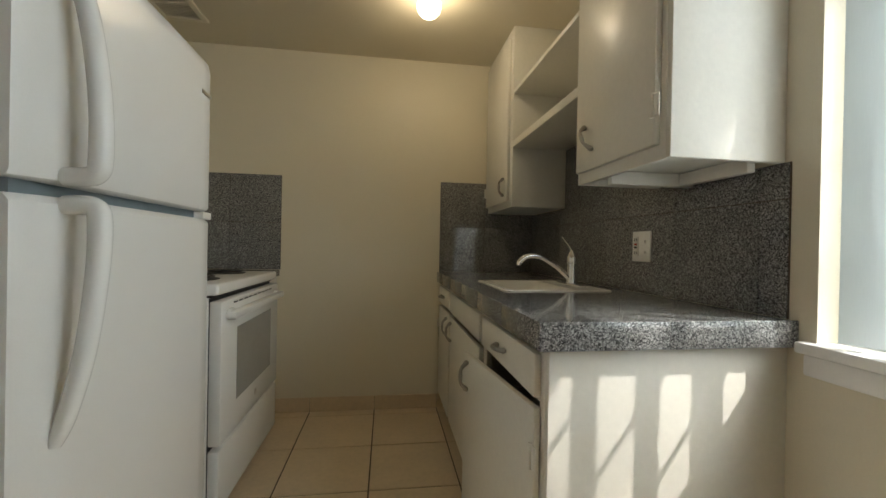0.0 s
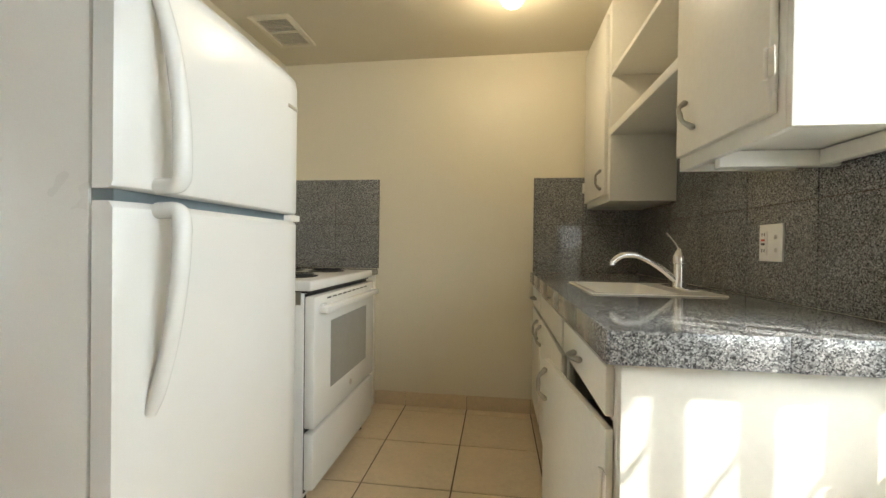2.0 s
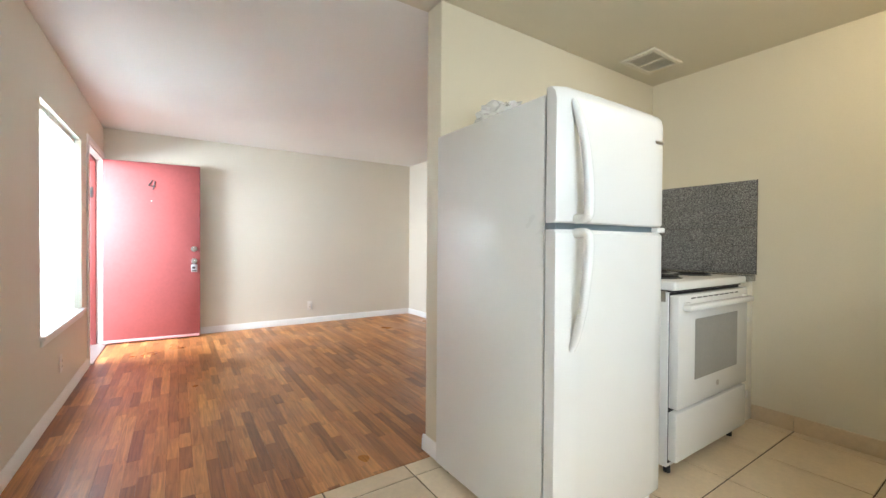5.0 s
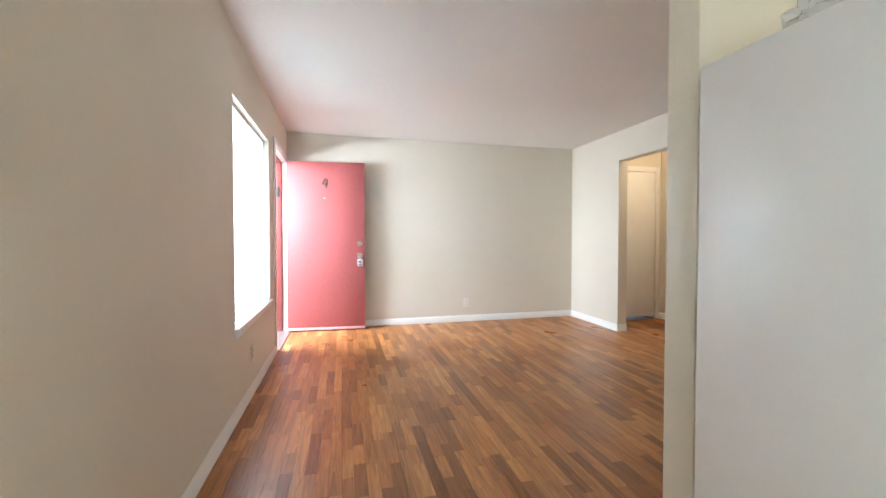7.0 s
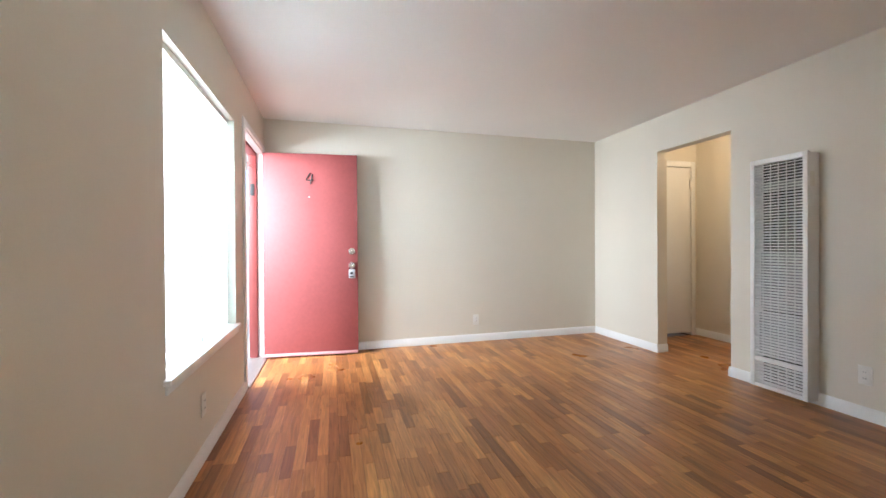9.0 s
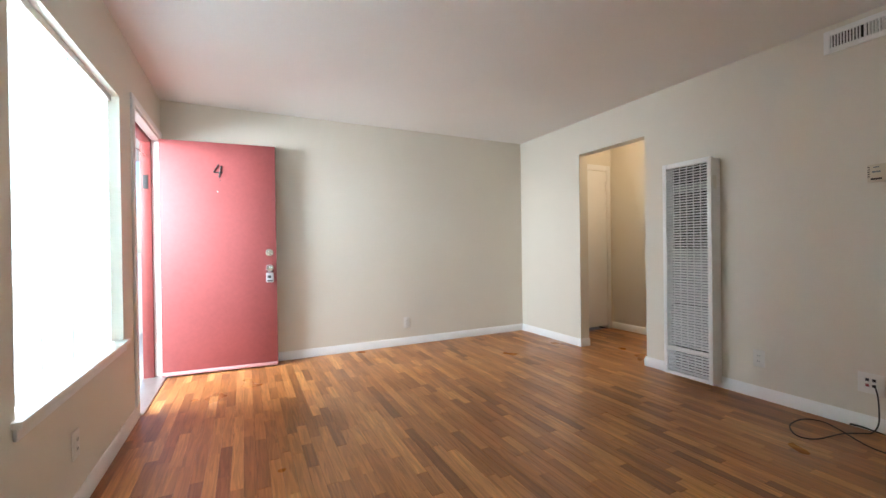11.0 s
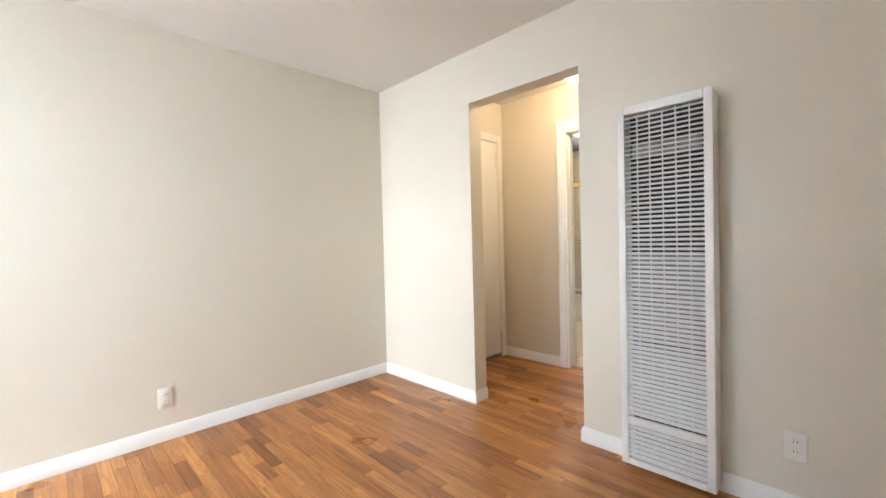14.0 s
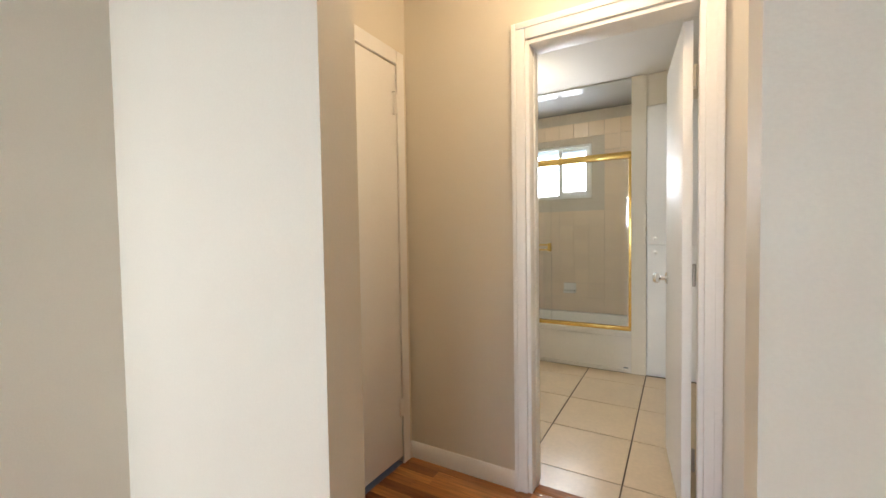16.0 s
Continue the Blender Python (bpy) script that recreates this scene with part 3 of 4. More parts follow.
part("leaf", B(HW - 0.035, 3.33, 0.038, HW + 0.004, 4.022, 2.04, bevel=0.003), TRIM, cdoor)
for z in (0.3, 1.85):
    part("hinge", boxes([(HW + 0.0045, 4.0, z - 0.045, HW + 0.012, 4.027, z + 0.045)], 0.002), TRIM, cdoor)
part("hook", tube(bmesh.new(), [(HW + 0.008, 3.985, 1.90), (HW + 0.03, 3.985, 1.89), (HW + 0.03, 3.985, 1.80), (HW + 0.012, 3.985, 1.79)], 0.004), TRIM, cdoor)
casing("trim_closet_door", boxes([(HW, 4.025, 0, HW + 0.012, 4.083, 2.115), (HW, 3.315, 2.045, HW + 0.012, 4.023, 2.115), (HW, 3.255, 0, HW + 0.012, 3.313, 2.115)], 0.003), "white-painted closet door casing")


def globe_lamp(name, label, x, y, z, r, sz):
    t = thing(name, label, "ceiling light")
    part("base", lathe(bmesh.new(), [(r * 0.75, 0), (r * 0.75, -0.018), (r * 0.62, -0.03)], (x, y, z)), PLASTIC, t)
    g = part("globe", ball(bmesh.new(), (x, y, z - 0.028 - r * sz * 0.8), r, sz), GLOBE, t, "glowing white glass globe")
    g.visible_shadow = False
    return t


globe_lamp("ceiling_light", "small lit frosted glass ceiling light in the kitchen", 0.371, 2.224, H, 0.062, 0.95)
globe_lamp("ceiling_light", "lit round white glass ceiling light in the hallway", -3.84, 3.70, 2.42, 0.10, 0.75)
globe_lamp("ceiling_light", "lit white glass bathroom ceiling light", -4.68, 5.53, 2.45, 0.10, 0.55)
smoke = thing("smoke_detector", "round white smoke detector above the bathroom door", "smoke detector")
sd = part("body", lathe(bmesh.new(), [(0.066, 0), (0.066, 0.012), (0.058, 0.03), (0.04, 0.038), (0.004, 0.038)], (0, 0, 0)), PLASTIC, smoke)
part("vent_ring", lathe(bmesh.new(), [(0.0585, 0.018), (0.0655, 0.018), (0.0655, 0.021), (0.0585, 0.021)], (0, 0, 0)), GREYPL, smoke)
part("test_button", lathe(bmesh.new(), [(0.010, 0.0381), (0.010, 0.041), (0.006, 0.042)], (0.02, 0, 0), 14), GREYPL, smoke)
smoke.matrix_basis = Matrix.Translation((-3.805, HY - 0.0005, 2.26)) @ Matrix.Rotation(radians(90), 4, "X")

# ---- living room things ----
heater = thing("wall_heater", "tall white enamelled gas wall heater with louvred grille", "heater")
hx0, hx1, hy, hz0, hz1 = -3.240, -2.850, 2.897, 0.03, 1.740
part("casing", boxes([(hx0 + 0.012, hy + 0.022, hz0, hx0 + 0.03, YN - 0.001, hz1 - 0.01), (hx1 - 0.03, hy + 0.022, hz0, hx1 - 0.003, YN - 0.001, hz1 - 0.01), (hx0 + 0.03, hy + 0.022, hz1 - 0.03, hx1 - 0.03, YN - 0.001, hz1 - 0.01),
                      (hx0 + 0.03, hy + 0.022, hz0, hx1 - 0.03, YN - 0.001, hz0 + 0.015)], 0.002), HEATW, heater)
part("firebox", boxes([(hx0 + 0.03, YN - 0.03, hz0 + 0.015, hx1 - 0.03, YN - 0.002, hz1 - 0.03)]), BLACK, heater, "black firebox behind the grille")
for r in [(hx0 + 0.04, hy + 0.06, 0.62, hx1 - 0.04, hy + 0.075, 1.05), (hx0 + 0.04, hy + 0.04, 0.27, hx1 - 0.04, hy + 0.055, 0.60), (hx0 + 0.05, hy + 0.05, 1.50, hx1 - 0.05, hy + 0.06, 1.56)]:
    part("heat_shield", B(*r, bevel=0.004), HEATIN, heater, "grey steel heat shield")
part("front_frame", boxes([(hx0, hy, hz0, hx0 + 0.034, hy + 0.021, hz1), (hx1 - 0.034, hy, hz0, hx1, hy + 0.021, hz1), (hx0 + 0.034, hy, hz1 - 0.04, hx1 - 0.034, hy + 0.021, hz1),
                           (hx0 + 0.034, hy, hz0, hx1 - 0.034, hy + 0.021, hz0 + 0.03), (hx0 + 0.034, hy, 0.225, hx1 - 0.034, hy + 0.021, 0.262)], 0.005), HEATW, heater)
louvre = bmesh.new()
box(louvre, 0, -0.0105, -0.0016, hx1 - hx0 - 0.068, 0.0105, 0.0016, bevel=0.001, seg=1)
lme = mesh("louvre", louvre, HEATW)
for zs, ze in ((0.066, 0.222), (0.270, 1.695)):
    n = round((ze - zs) / 0.0212)
    for i in range(n):
        s = new("louvre", lme)
        s.parent = heater
        s.matrix_basis = Matrix.Translation((hx0 + 0.034, hy + 0.011, zs + (i + 0.5) * (ze - zs) / n)) @ Matrix.Rotation(radians(28), 4, "X")
for i in range(1, 6):
    x = hx0 + 0.034 + i * (hx1 - hx0 - 0.068) / 6
    part("grille_rib", boxes([(x - 0.002, hy + 0.010, 0.063, x + 0.002, hy + 0.017, 0.224), (x - 0.002, hy + 0.010, 0.265, x + 0.002, hy + 0.017, 1.697)]), HEATW, heater)
part("side_label", B(hx1 - 0.0028, 2.925, 1.50, hx1 - 0.0018, 2.965, 1.60), PLASTIC, heater)


def outlet(name, label, m, kind=0):
    """A wall plate lying in its own xz plane, facing -y."""
    t = thing(name, label, "socket")
    w = 0.056 if kind else 0.036
    part("plate", B(-w, -0.007, -0.059, w, -0.0004, 0.059, bevel=0.003), PLASTIC, t)
    if kind == 0:
        for z in (-0.02, 0.02):
            s = part("socket", lathe(bmesh.new(), [(0.0165, 0), (0.0165, 0.002), (0.015, 0.003)], (0, 0, 0), 20), PLASTIC, t)
            s.matrix_basis = Matrix.Translation((0, -0.007, z)) @ Matrix.Rotation(radians(90), 4, "X")
            part("slot", boxes([(-0.007, -0.0112, z - 0.004, -0.005, -0.0102, z + 0.006), (0.005, -0.0112, z - 0.004, 0.007, -0.0102, z + 0.006)]), BLACK, t)
    else:
        for x, z in ((-0.014, 0.02), (0.014, 0.02), (-0.014, -0.012), (0.014, -0.012)):
            part("jack", B(x - 0.008, -0.010, z - 0.008, x + 0.008, -0.0072, z + 0.008, bevel=0.001), BLACK if z > 0 or x > 0 else RED, t)
    t.matrix_basis = m
    return t


outlet("wall_socket", "white double wall socket above the skirting board", pose(-2.607, YN, 0.28))
outlet("data_socket", "white data socket plate with black cable plugged in", pose(-2.045, YN, 0.271), 1)
outlet("wall_socket", "cream double wall socket on the blank wall", pose(XW, 1.404, 0.251, rz=90))
outlet("wall_socket", "white wall socket below the window", pose(-3.24, YS, 0.29, rz=180))
cable = solo("black_cable", tube(bmesh.new(), [(-2.028, YN - 0.012, 0.265), (-2.02, YN - 0.03, 0.262), (-2.005, YN - 0.04, 0.20), (-2.0, YN - 0.05, 0.07), (-2.02, 2.94, 0.012), (-2.05, 2.90, 0.006), (-2.098, 2.797, 0.006), (-2.133, 2.60, 0.006), (-2.19, 2.55, 0.006),
                                              (-2.25, 2.60, 0.006), (-2.295, 2.706, 0.006), (-2.29, 2.85, 0.006), (-2.217, 2.90, 0.006), (-2.10, 2.81, 0.015), (-2.0, 2.75, 0.006), (-1.92, 2.715, 0.006), (-1.88, 2.73, 0.006), (-1.87, 2.80, 0.006)], 0.0038, n=8), BLACK, "black data cable looped on the wooden floor", "cable")
thermo = thing("thermostat", "small beige wall thermostat with slotted sides", "thermostat")
part("body", B(-2.045, YN - 0.032, 1.425, -1.957, YN - 0.0005, 1.525, bevel=0.005), BEIGE, thermo)
part("dial_slot", boxes([(-2.03, YN - 0.0335, 1.437, -1.985, YN - 0.0322, 1.447)]), BLACK, thermo)
part("printed_bars", boxes([(-2.025, YN - 0.0335, 1.478, -1.99, YN - 0.0322, 1.486), (-2.02, YN - 0.0335, 1.505, -1.995, YN - 0.0322, 1.511)]), GREYPL, thermo)
for i in range(5):
    for x in (-2.043, -1.968):
        part("slot", B(x, YN - 0.0335, 1.455 + i * 0.013, x + 0.009, YN - 0.0322, 1.460 + i * 0.013), BLACK, thermo)
vent = thing("wall_vent", "white metal wall vent with upright slots near the ceiling", "vent")
vx0, vx1, vz0, vz1 = -2.240, -1.870, 2.238, 2.375
part("backing", boxes([(vx0 + 0.02, YN - 0.003, vz0 + 0.02, vx1 - 0.02, YN - 0.0005, vz1 - 0.02)]), BLACK, vent)
part("frame", boxes([(vx0, YN - 0.012, vz0, vx0 + 0.03, YN - 0.0006, vz1), (vx1 - 0.03, YN - 0.012, vz0, vx1, YN - 0.0006, vz1), (vx0 + 0.03, YN - 0.012, vz0, vx1 - 0.03, YN - 0.0006, vz0 + 0.032),
                     (vx0 + 0.03, YN - 0.012, vz1 - 0.032, vx1 - 0.03, YN - 0.0006, vz1), (-2.061, YN - 0.012, vz0 + 0.032, -2.049, YN - 0.0006, vz1 - 0.032)], 0.002), TRIM, vent)
sl = mesh("slat", B(-0.0035, -0.0065, vz0 + 0.032, 0.0035, 0.004, vz1 - 0.032), TRIM)
for i in range(22):
    x = vx0 + 0.037 + i * 0.0139
    if abs(x + 2.055) < 0.01:
        continue
    s = new("slat", sl)
    s.parent = vent
    s.matrix_basis = Matrix.Translation((x, YN - 0.008, 0)) @ Matrix.Rotation(radians(25 if x < -2.055 else -25), 4, "Z")
part("lever", cyl(bmesh.new(), (vx1 - 0.028, YN - 0.012, 2.305), (vx1 - 0.02, YN - 0.03, 2.31), 0.003, n=8), NICKEL, vent)

solo("cable_end", tube(bmesh.new(), [(-2.13, YN - 0.02, 0.008), (-2.08, YN - 0.022, 0.012), (-1.98, YN - 0.03, 0.007), (-1.85, YN - 0.035, 0.006)], [0.006, 0.006, 0.003, 0.003], n=8), BLACK, "loose black cable end lying by the skirting board", "cable")
solo("door_chain_rod", tube(bmesh.new(), [(-5.226, YS - 0.10, 1.905), (-5.12, YS - 0.11, 1.91), (-4.95, YS - 0.115, 1.908)], 0.004, n=8), NICKEL, "thin metal closer rod on the red door jamb", "door closer")


before = set(scene.objects)
# ---- kitchen: base cabinets and worktop ----
CX, CY0, CZ = 0.555, 1.006, 0.822


def pull(parent, x, y, z, way="z", s=1.0):
    """A small arched cabinet pull with flared feet, standing off towards -x."""
    h = 0.045 * s
    d = {"z": Vector((0, 0, 1)), "y": Vector((0, 1, 0)), "slant": Vector((0, 0.5, 0.866))}[way]
    c = Vector((x, y, z))
    off = Vector((-1, 0, 0))
    pts = [c - d * h * 1.15 + off * 0.003, c - d * h + off * 0.008, c - d * h * 0.55 + off * 0.026, c + off * 0.028, c + d * h * 0.55 + off * 0.026, c + d * h + off * 0.008, c + d * h * 1.15 + off * 0.003]
    return part("pull", tube(bmesh.new(), pts, [0.004, 0.009, 0.0052, 0.007, 0.0052, 0.009, 0.004]), NICKEL, parent, "aged nickel arched pull")


def hinge(parent, x, y, z):
    bm = boxes([(x - 0.004, y - 0.022, z - 0.028, x - 0.0005, y + 0.004, z + 0.028)], 0.0015)
    cyl(bm, (x - 0.006, y, z - 0.03), (x - 0.006, y, z + 0.03), 0.005, n=10)
    return part("hinge", bm, CAB, parent, "hinge painted over in cream")


cab = thing("base_cabinet", "cream-painted wooden base cabinet with three door bays", "cabinet")
for nm, r in zip(("side_panel", "stile", "stile", "stile", "stile", "rail", "rail", "rail", "toe_kick", "bottom"), [(CX, CY0, 0.0, KXE - 0.001, CY0 + 0.02, CZ), (CX, CY0 + 0.02, 0.10, CX + 0.02, CY0 + 0.05, CZ), (CX, 1.555, 0.10, CX + 0.02, 1.60, CZ), (CX, 2.265, 0.10, CX + 0.02, 2.31, CZ), (CX, 2.70, 0.10, CX + 0.02, KYK - 0.001, CZ),
                    (CX, CY0 + 0.05, 0.795, CX + 0.02, 2.70, CZ), (CX, CY0 + 0.05, 0.682, CX + 0.02, 2.70, 0.70), (CX, CY0 + 0.05, 0.10, CX + 0.02, 2.70, 0.125), (CX + 0.06, CY0 + 0.02, 0.0, CX + 0.075, KYK - 0.001, 0.10),
                    (CX + 0.02, CY0 + 0.02, 0.10, KXE - 0.001, KYK - 0.001, 0.115)]):
    part(nm, B(*r, bevel=0.0015), CAB, cab)
for y0, y1, sink in ((1.045, 1.56, 0), (1.60, 2.268, 1), (2.315, 2.715, 0)):
    f = part("false_front" if sink else "drawer", B(CX - 0.019, y0, 0.695, CX - 0.001, y1, 0.797, bevel=0.004), CAB, cab)
    if not sink:
        pull(f, CX - 0.019, (y0 + y1) / 2, 0.748, "y", 0.8)
for y0, y1 in ((1.60, 2.268), (2.315, 2.715)):
    d = part("door", B(CX - 0.019, y0, 0.115, CX - 0.001, y1, 0.672, bevel=0.004), CAB, cab)
    pull(d, CX - 0.019, y0 + 0.05 if y0 > 2 else y1 - 0.05, 0.60)
    hinge(d, CX - 0.019, y1 if y0 > 2 else y0, 0.56)
adoor = part("door", B(-0.019, 0.0, 0.115, -0.001, 0.52, 0.672, bevel=0.004), CAB, cab, "cabinet door hanging ajar")
adoor.matrix_basis = Matrix.Translation((CX, 1.045, 0)) @ Matrix.Rotation(radians(7), 4, "Z")
pull(adoor, -0.019, 0.47, 0.60)
hinge(adoor, -0.019, 0.006, 0.56)
hinge(adoor, -0.019, 0.006, 0.20)

SX0, SX1, SY0, SY1, CT = 0.64, 1.05, 1.60, 2.04, 0.881
top = thing("worktop", "polished grey speckled granite worktop with a thick edge", "worktop")
part("slab", boxes([(0.527, 0.985, CZ + 0.001, SX0, KYK - 0.012, CT), (SX1, 0.985, CZ + 0.001, KXE - 0.012, KYK - 0.012, CT), (SX0, 0.985, CZ + 0.001, SX1, SY0, CT), (SX0, SY1, CZ + 0.001, SX1, KYK - 0.012, CT)]), GRANITE, top)
for y0, y1 in ((0.981, 1.27), (1.2705, 1.575), (1.5755, 1.88), (1.8805, 2.185), (2.1855, 2.49), (2.4905, KYK - 0.012)):
    part("edge_tile", B(0.521, y0, CZ - 0.004, 0.5268, y1, CT + 0.0015, bevel=0.0025, seg=2), GRANITE, top)
for x0, x1 in ((0.527, 0.83), (0.8305, KXE - 0.001)):
    part("edge_tile", B(x0, 0.979, CZ - 0.004, x1, 0.9848, CT + 0.0015, bevel=0.0025, seg=2), GRANITE, top)
sinkt = thing("sink", "white enamelled kitchen sink set in the granite", "sink")
bm = bmesh.new()
g = 0.012


def rim(bm, x0, x1, y0, y1, z, r, n=5):
    vs = []
    for cx, cy, a0 in ((x1 - r, y1 - r, 0), (x0 + r, y1 - r, 90), (x0 + r, y0 + r, 180), (x1 - r, y0 + r, 270)):
        for i in range(n + 1):
            a = radians(a0 + 90 * i / n)
            vs.append(bm.verts.new((cx + r * math.cos(a), cy + r * math.sin(a), z)))
    return vs


def bowl(bm, rows):
    rings = [rim(bm, *r) for r in rows]
    for a, b in zip(rings, rings[1:]):
        for i in range(len(a)):
            bm.faces.new((a[i], a[(i + 1) % len(a)], b[(i + 1) % len(b)], b[i]))
    bm.faces.new(rings[-1])
    return bm


part("bowl", bowl(bm, [(SX0 - 0.01, SX1 + 0.01, SY0 - 0.01, SY1 + 0.01, CT + 0.001, 0.02), (SX0 - 0.008, SX1 + 0.008, SY0 - 0.008, SY1 + 0.008, CT + 0.005, 0.02), (SX0 + 0.015, SX1 - 0.13, SY0 + 0.015, SY1 - 0.015, CT + 0.004, 0.03),
                       (SX0 + 0.02, SX1 - 0.135, SY0 + 0.02, SY1 - 0.02, CT - 0.01, 0.03), (SX0 + 0.03, SX1 - 0.145, SY0 + 0.03, SY1 - 0.03, CT - 0.05, 0.04)]), TUBW, sinkt)
tap = thing("kitchen_tap", "chrome single-lever kitchen tap with a long spout", "tap")
fx, fy = 0.99, 1.80
part("base_plate", B(fx - 0.028, fy - 0.10, CT + 0.0055, fx + 0.028, fy + 0.10, CT + 0.016, bevel=0.005), CHROME, tap)
part("body", lathe(bmesh.new(), [(0.024, 0.016), (0.024, 0.03), (0.021, 0.036), (0.021, 0.10), (0.024, 0.104), (0.024, 0.125), (0.018, 0.14), (0.008, 0.155)], (fx, fy, CT)), CHROME, tap)
part("spout", tube(bmesh.new(), [(fx - 0.012, fy, CT + 0.035), (fx - 0.07, fy, CT + 0.085), (fx - 0.14, fy, CT + 0.125), (fx - 0.20, fy, CT + 0.128), (fx - 0.235, fy, CT + 0.105), (fx - 0.238, fy, CT + 0.09)], 0.0115, n=14), CHROME, tap)
part("lever", tube(bmesh.new(), [(fx, fy, CT + 0.15), (fx - 0.01, fy + 0.01, CT + 0.175), (fx - 0.035, fy + 0.03, CT + 0.215)], [0.007, 0.005, 0.006]), CHROME, tap)


def splash(name, label, rows, axis, at):
    t = thing(name, label, "backsplash")
    t["kind"] = "structure"
    for a0, z0, a1, z1 in rows:
        e = 0.0011
        back = (at - 0.004, a0, z0, at - 0.0004, a1, z1) if axis == "x" else (a0, at - 0.004, z0, a1, at - 0.0004, z1)
        part("grout", B(*back), GROUT, t)
        if axis == "x":
            part("tile", B(at - 0.010, a0 + e, z0 + e, at - 0.0041, a1 - e, z1 - e, bevel=0.0008, seg=1), GRANITE, t)
        else:
            part("tile", B(a0 + e, at - 0.010, z0 + e, a1 - e, at - 0.0041, z1 - e, bevel=0.0008, seg=1), GRANITE, t)
    return t


ys = [1.005, 1.08, 1.385, 1.69, 1.995, 2.30, 2.605, KYK - 0.011]
rows = []
for a, b in zip(ys, ys[1:]):
    rows += [(a, CT, b, 1.174), (a, 1.174, b, 1.2645 if b < 1.5 or a > 2.2 else 1.46)]
    if 1.4 < a < 2.2:
        rows.append((a, 1.46, b, 1.5815))
splash("backsplash_east", "polished grey granite tile backsplash behind the sink", rows, "x", KXE)
xs = [0.536, 0.83, KXE - 0.001]
splash("backsplash_north", "polished grey granite tile backsplash at the worktop end", [(a, z0, b, z1) for a, b in zip(xs, xs[1:]) for z0, z1 in ((CT, 1.172), (1.172, 1.463))], "y", KYK)
xs = [KPX + 0.001, -0.745, -0.45]
splash("backsplash_range", "grey granite tile backsplash on the wall beside the range", [(a, z0, b, z1) for a, b in zip(xs, xs[1:]) for z0, z1 in ((0.885, 1.172), (1.172, 1.464))], "y", KYK)

plate = thing("switch_socket_plate", "white plate with safety socket and light switches", "socket")
part("plate", B(KXE - 0.018, 1.505, 1.0, KXE - 0.0105, 1.612, 1.115, bevel=0.003), PLASTIC, plate)
part("socket", B(KXE - 0.021, 1.57, 1.02, KXE - 0.0182, 1.602, 1.095, bevel=0.002), PLASTIC, plate)
part("test_button", boxes([(KXE - 0.0235, 1.578, 1.062, KXE - 0.0212, 1.594, 1.069)], 0.001), mat("red_button", (0.5, 0.05, 0.03), 0.4), plate, "red test button")
part("reset_button", boxes([(KXE - 0.0235, 1.578, 1.050, KXE - 0.0212, 1.594, 1.057)], 0.001), BLACK, plate)
part("slot", boxes([(KXE - 0.022, 1.579, 1.078, KXE - 0.0211, 1.582, 1.088), (KXE - 0.022, 1.59, 1.078, KXE - 0.0211, 1.593, 1.088), (KXE - 0.022, 1.579, 1.028, KXE - 0.0211, 1.582, 1.038), (KXE - 0.022, 1.59, 1.028, KXE - 0.0211, 1.593, 1.038)]), BLACK, plate)
for z in (1.035, 1.075):
    part("switch", B(KXE - 0.026, 1.527, z - 0.006, KXE - 0.0182, 1.535, z + 0.006, bevel=0.002), PLASTIC, plate)

# ---- kitchen: wall cabinets ----
UX, UZ = 0.852, 1.265


def wall_cabinet(label, y0, y1, hinge_far, dz0, low):
    t = thing("wall_cabinet", label, "cabinet", "kitchen wall cabinets")
    for nm, r in zip(("side_panel", "side_panel", "front_frame", "bottom"), [(UX, y0, UZ, KXE - 0.001, y0 + 0.018, KH - 0.002), (UX, y1 - 0.018, UZ, KXE - 0.001, y1, KH - 0.002), (UX, y0 + 0.018, UZ, UX + 0.018, y1 - 0.018, KH - 0.002), (UX + 0.018, y0 + 0.018, low, KXE - 0.001, y1 - 0.018, low + 0.016)]):
        part(nm, B(*r, bevel=0.0015), CAB, t)
    d = part("door", B(UX - 0.019, y0 + 0.035, dz0, UX - 0.001, y1 - 0.02, KH - 0.05, bevel=0.004), CAB, t)
    pull(d, UX - 0.019, y0 + 0.085 if hinge_far else y1 - 0.11, UZ + (0.115 if hinge_far else 0.135), "z" if hinge_far else "slant")
    hinge(d, UX - 0.019, y1 - 0.02 if hinge_far else y0 + 0.036, UZ + 0.13)
    return t


near = wall_cabinet("cream-painted wooden wall cabinet with one door over the worktop", 1.022, 1.484, False, 1.30, UZ + 0.02)
part("under_rail", boxes([(UX + 0.018, 1.30, UZ - 0.022, KXE - 0.02, 1.325, UZ + 0.019), (KXE - 0.07, 1.06, UZ - 0.02, KXE - 0.045, 1.30, UZ + 0.018)], 0.003), CAB, near, "cream light rail under the cabinet")
wall_cabinet("cream-painted wooden wall cabinet in the kitchen corner", 2.24, KYK - 0.001, True, 1.30, UZ + 0.004)
shelf = thing("open_shelves", "two cream-painted open shelves between the wall cabinets", "shelf")
part("shelf", B(UX, 1.485, 1.582, KXE - 0.001, 2.239, 1.618, bevel=0.002), CAB, shelf)
part("shelf", B(UX, 1.485, 1.868, KXE - 0.001, 2.239, 1.888, bevel=0.002), CAB, shelf)
part("back_panel", boxes([(KXE - 0.012, 1.485, 1.619, KXE - 0.002, 2.239, 1.867), (KXE - 0.012, 1.485, 1.889, KXE - 0.002, 2.239, KH - 0.002)]), CAB, shelf)

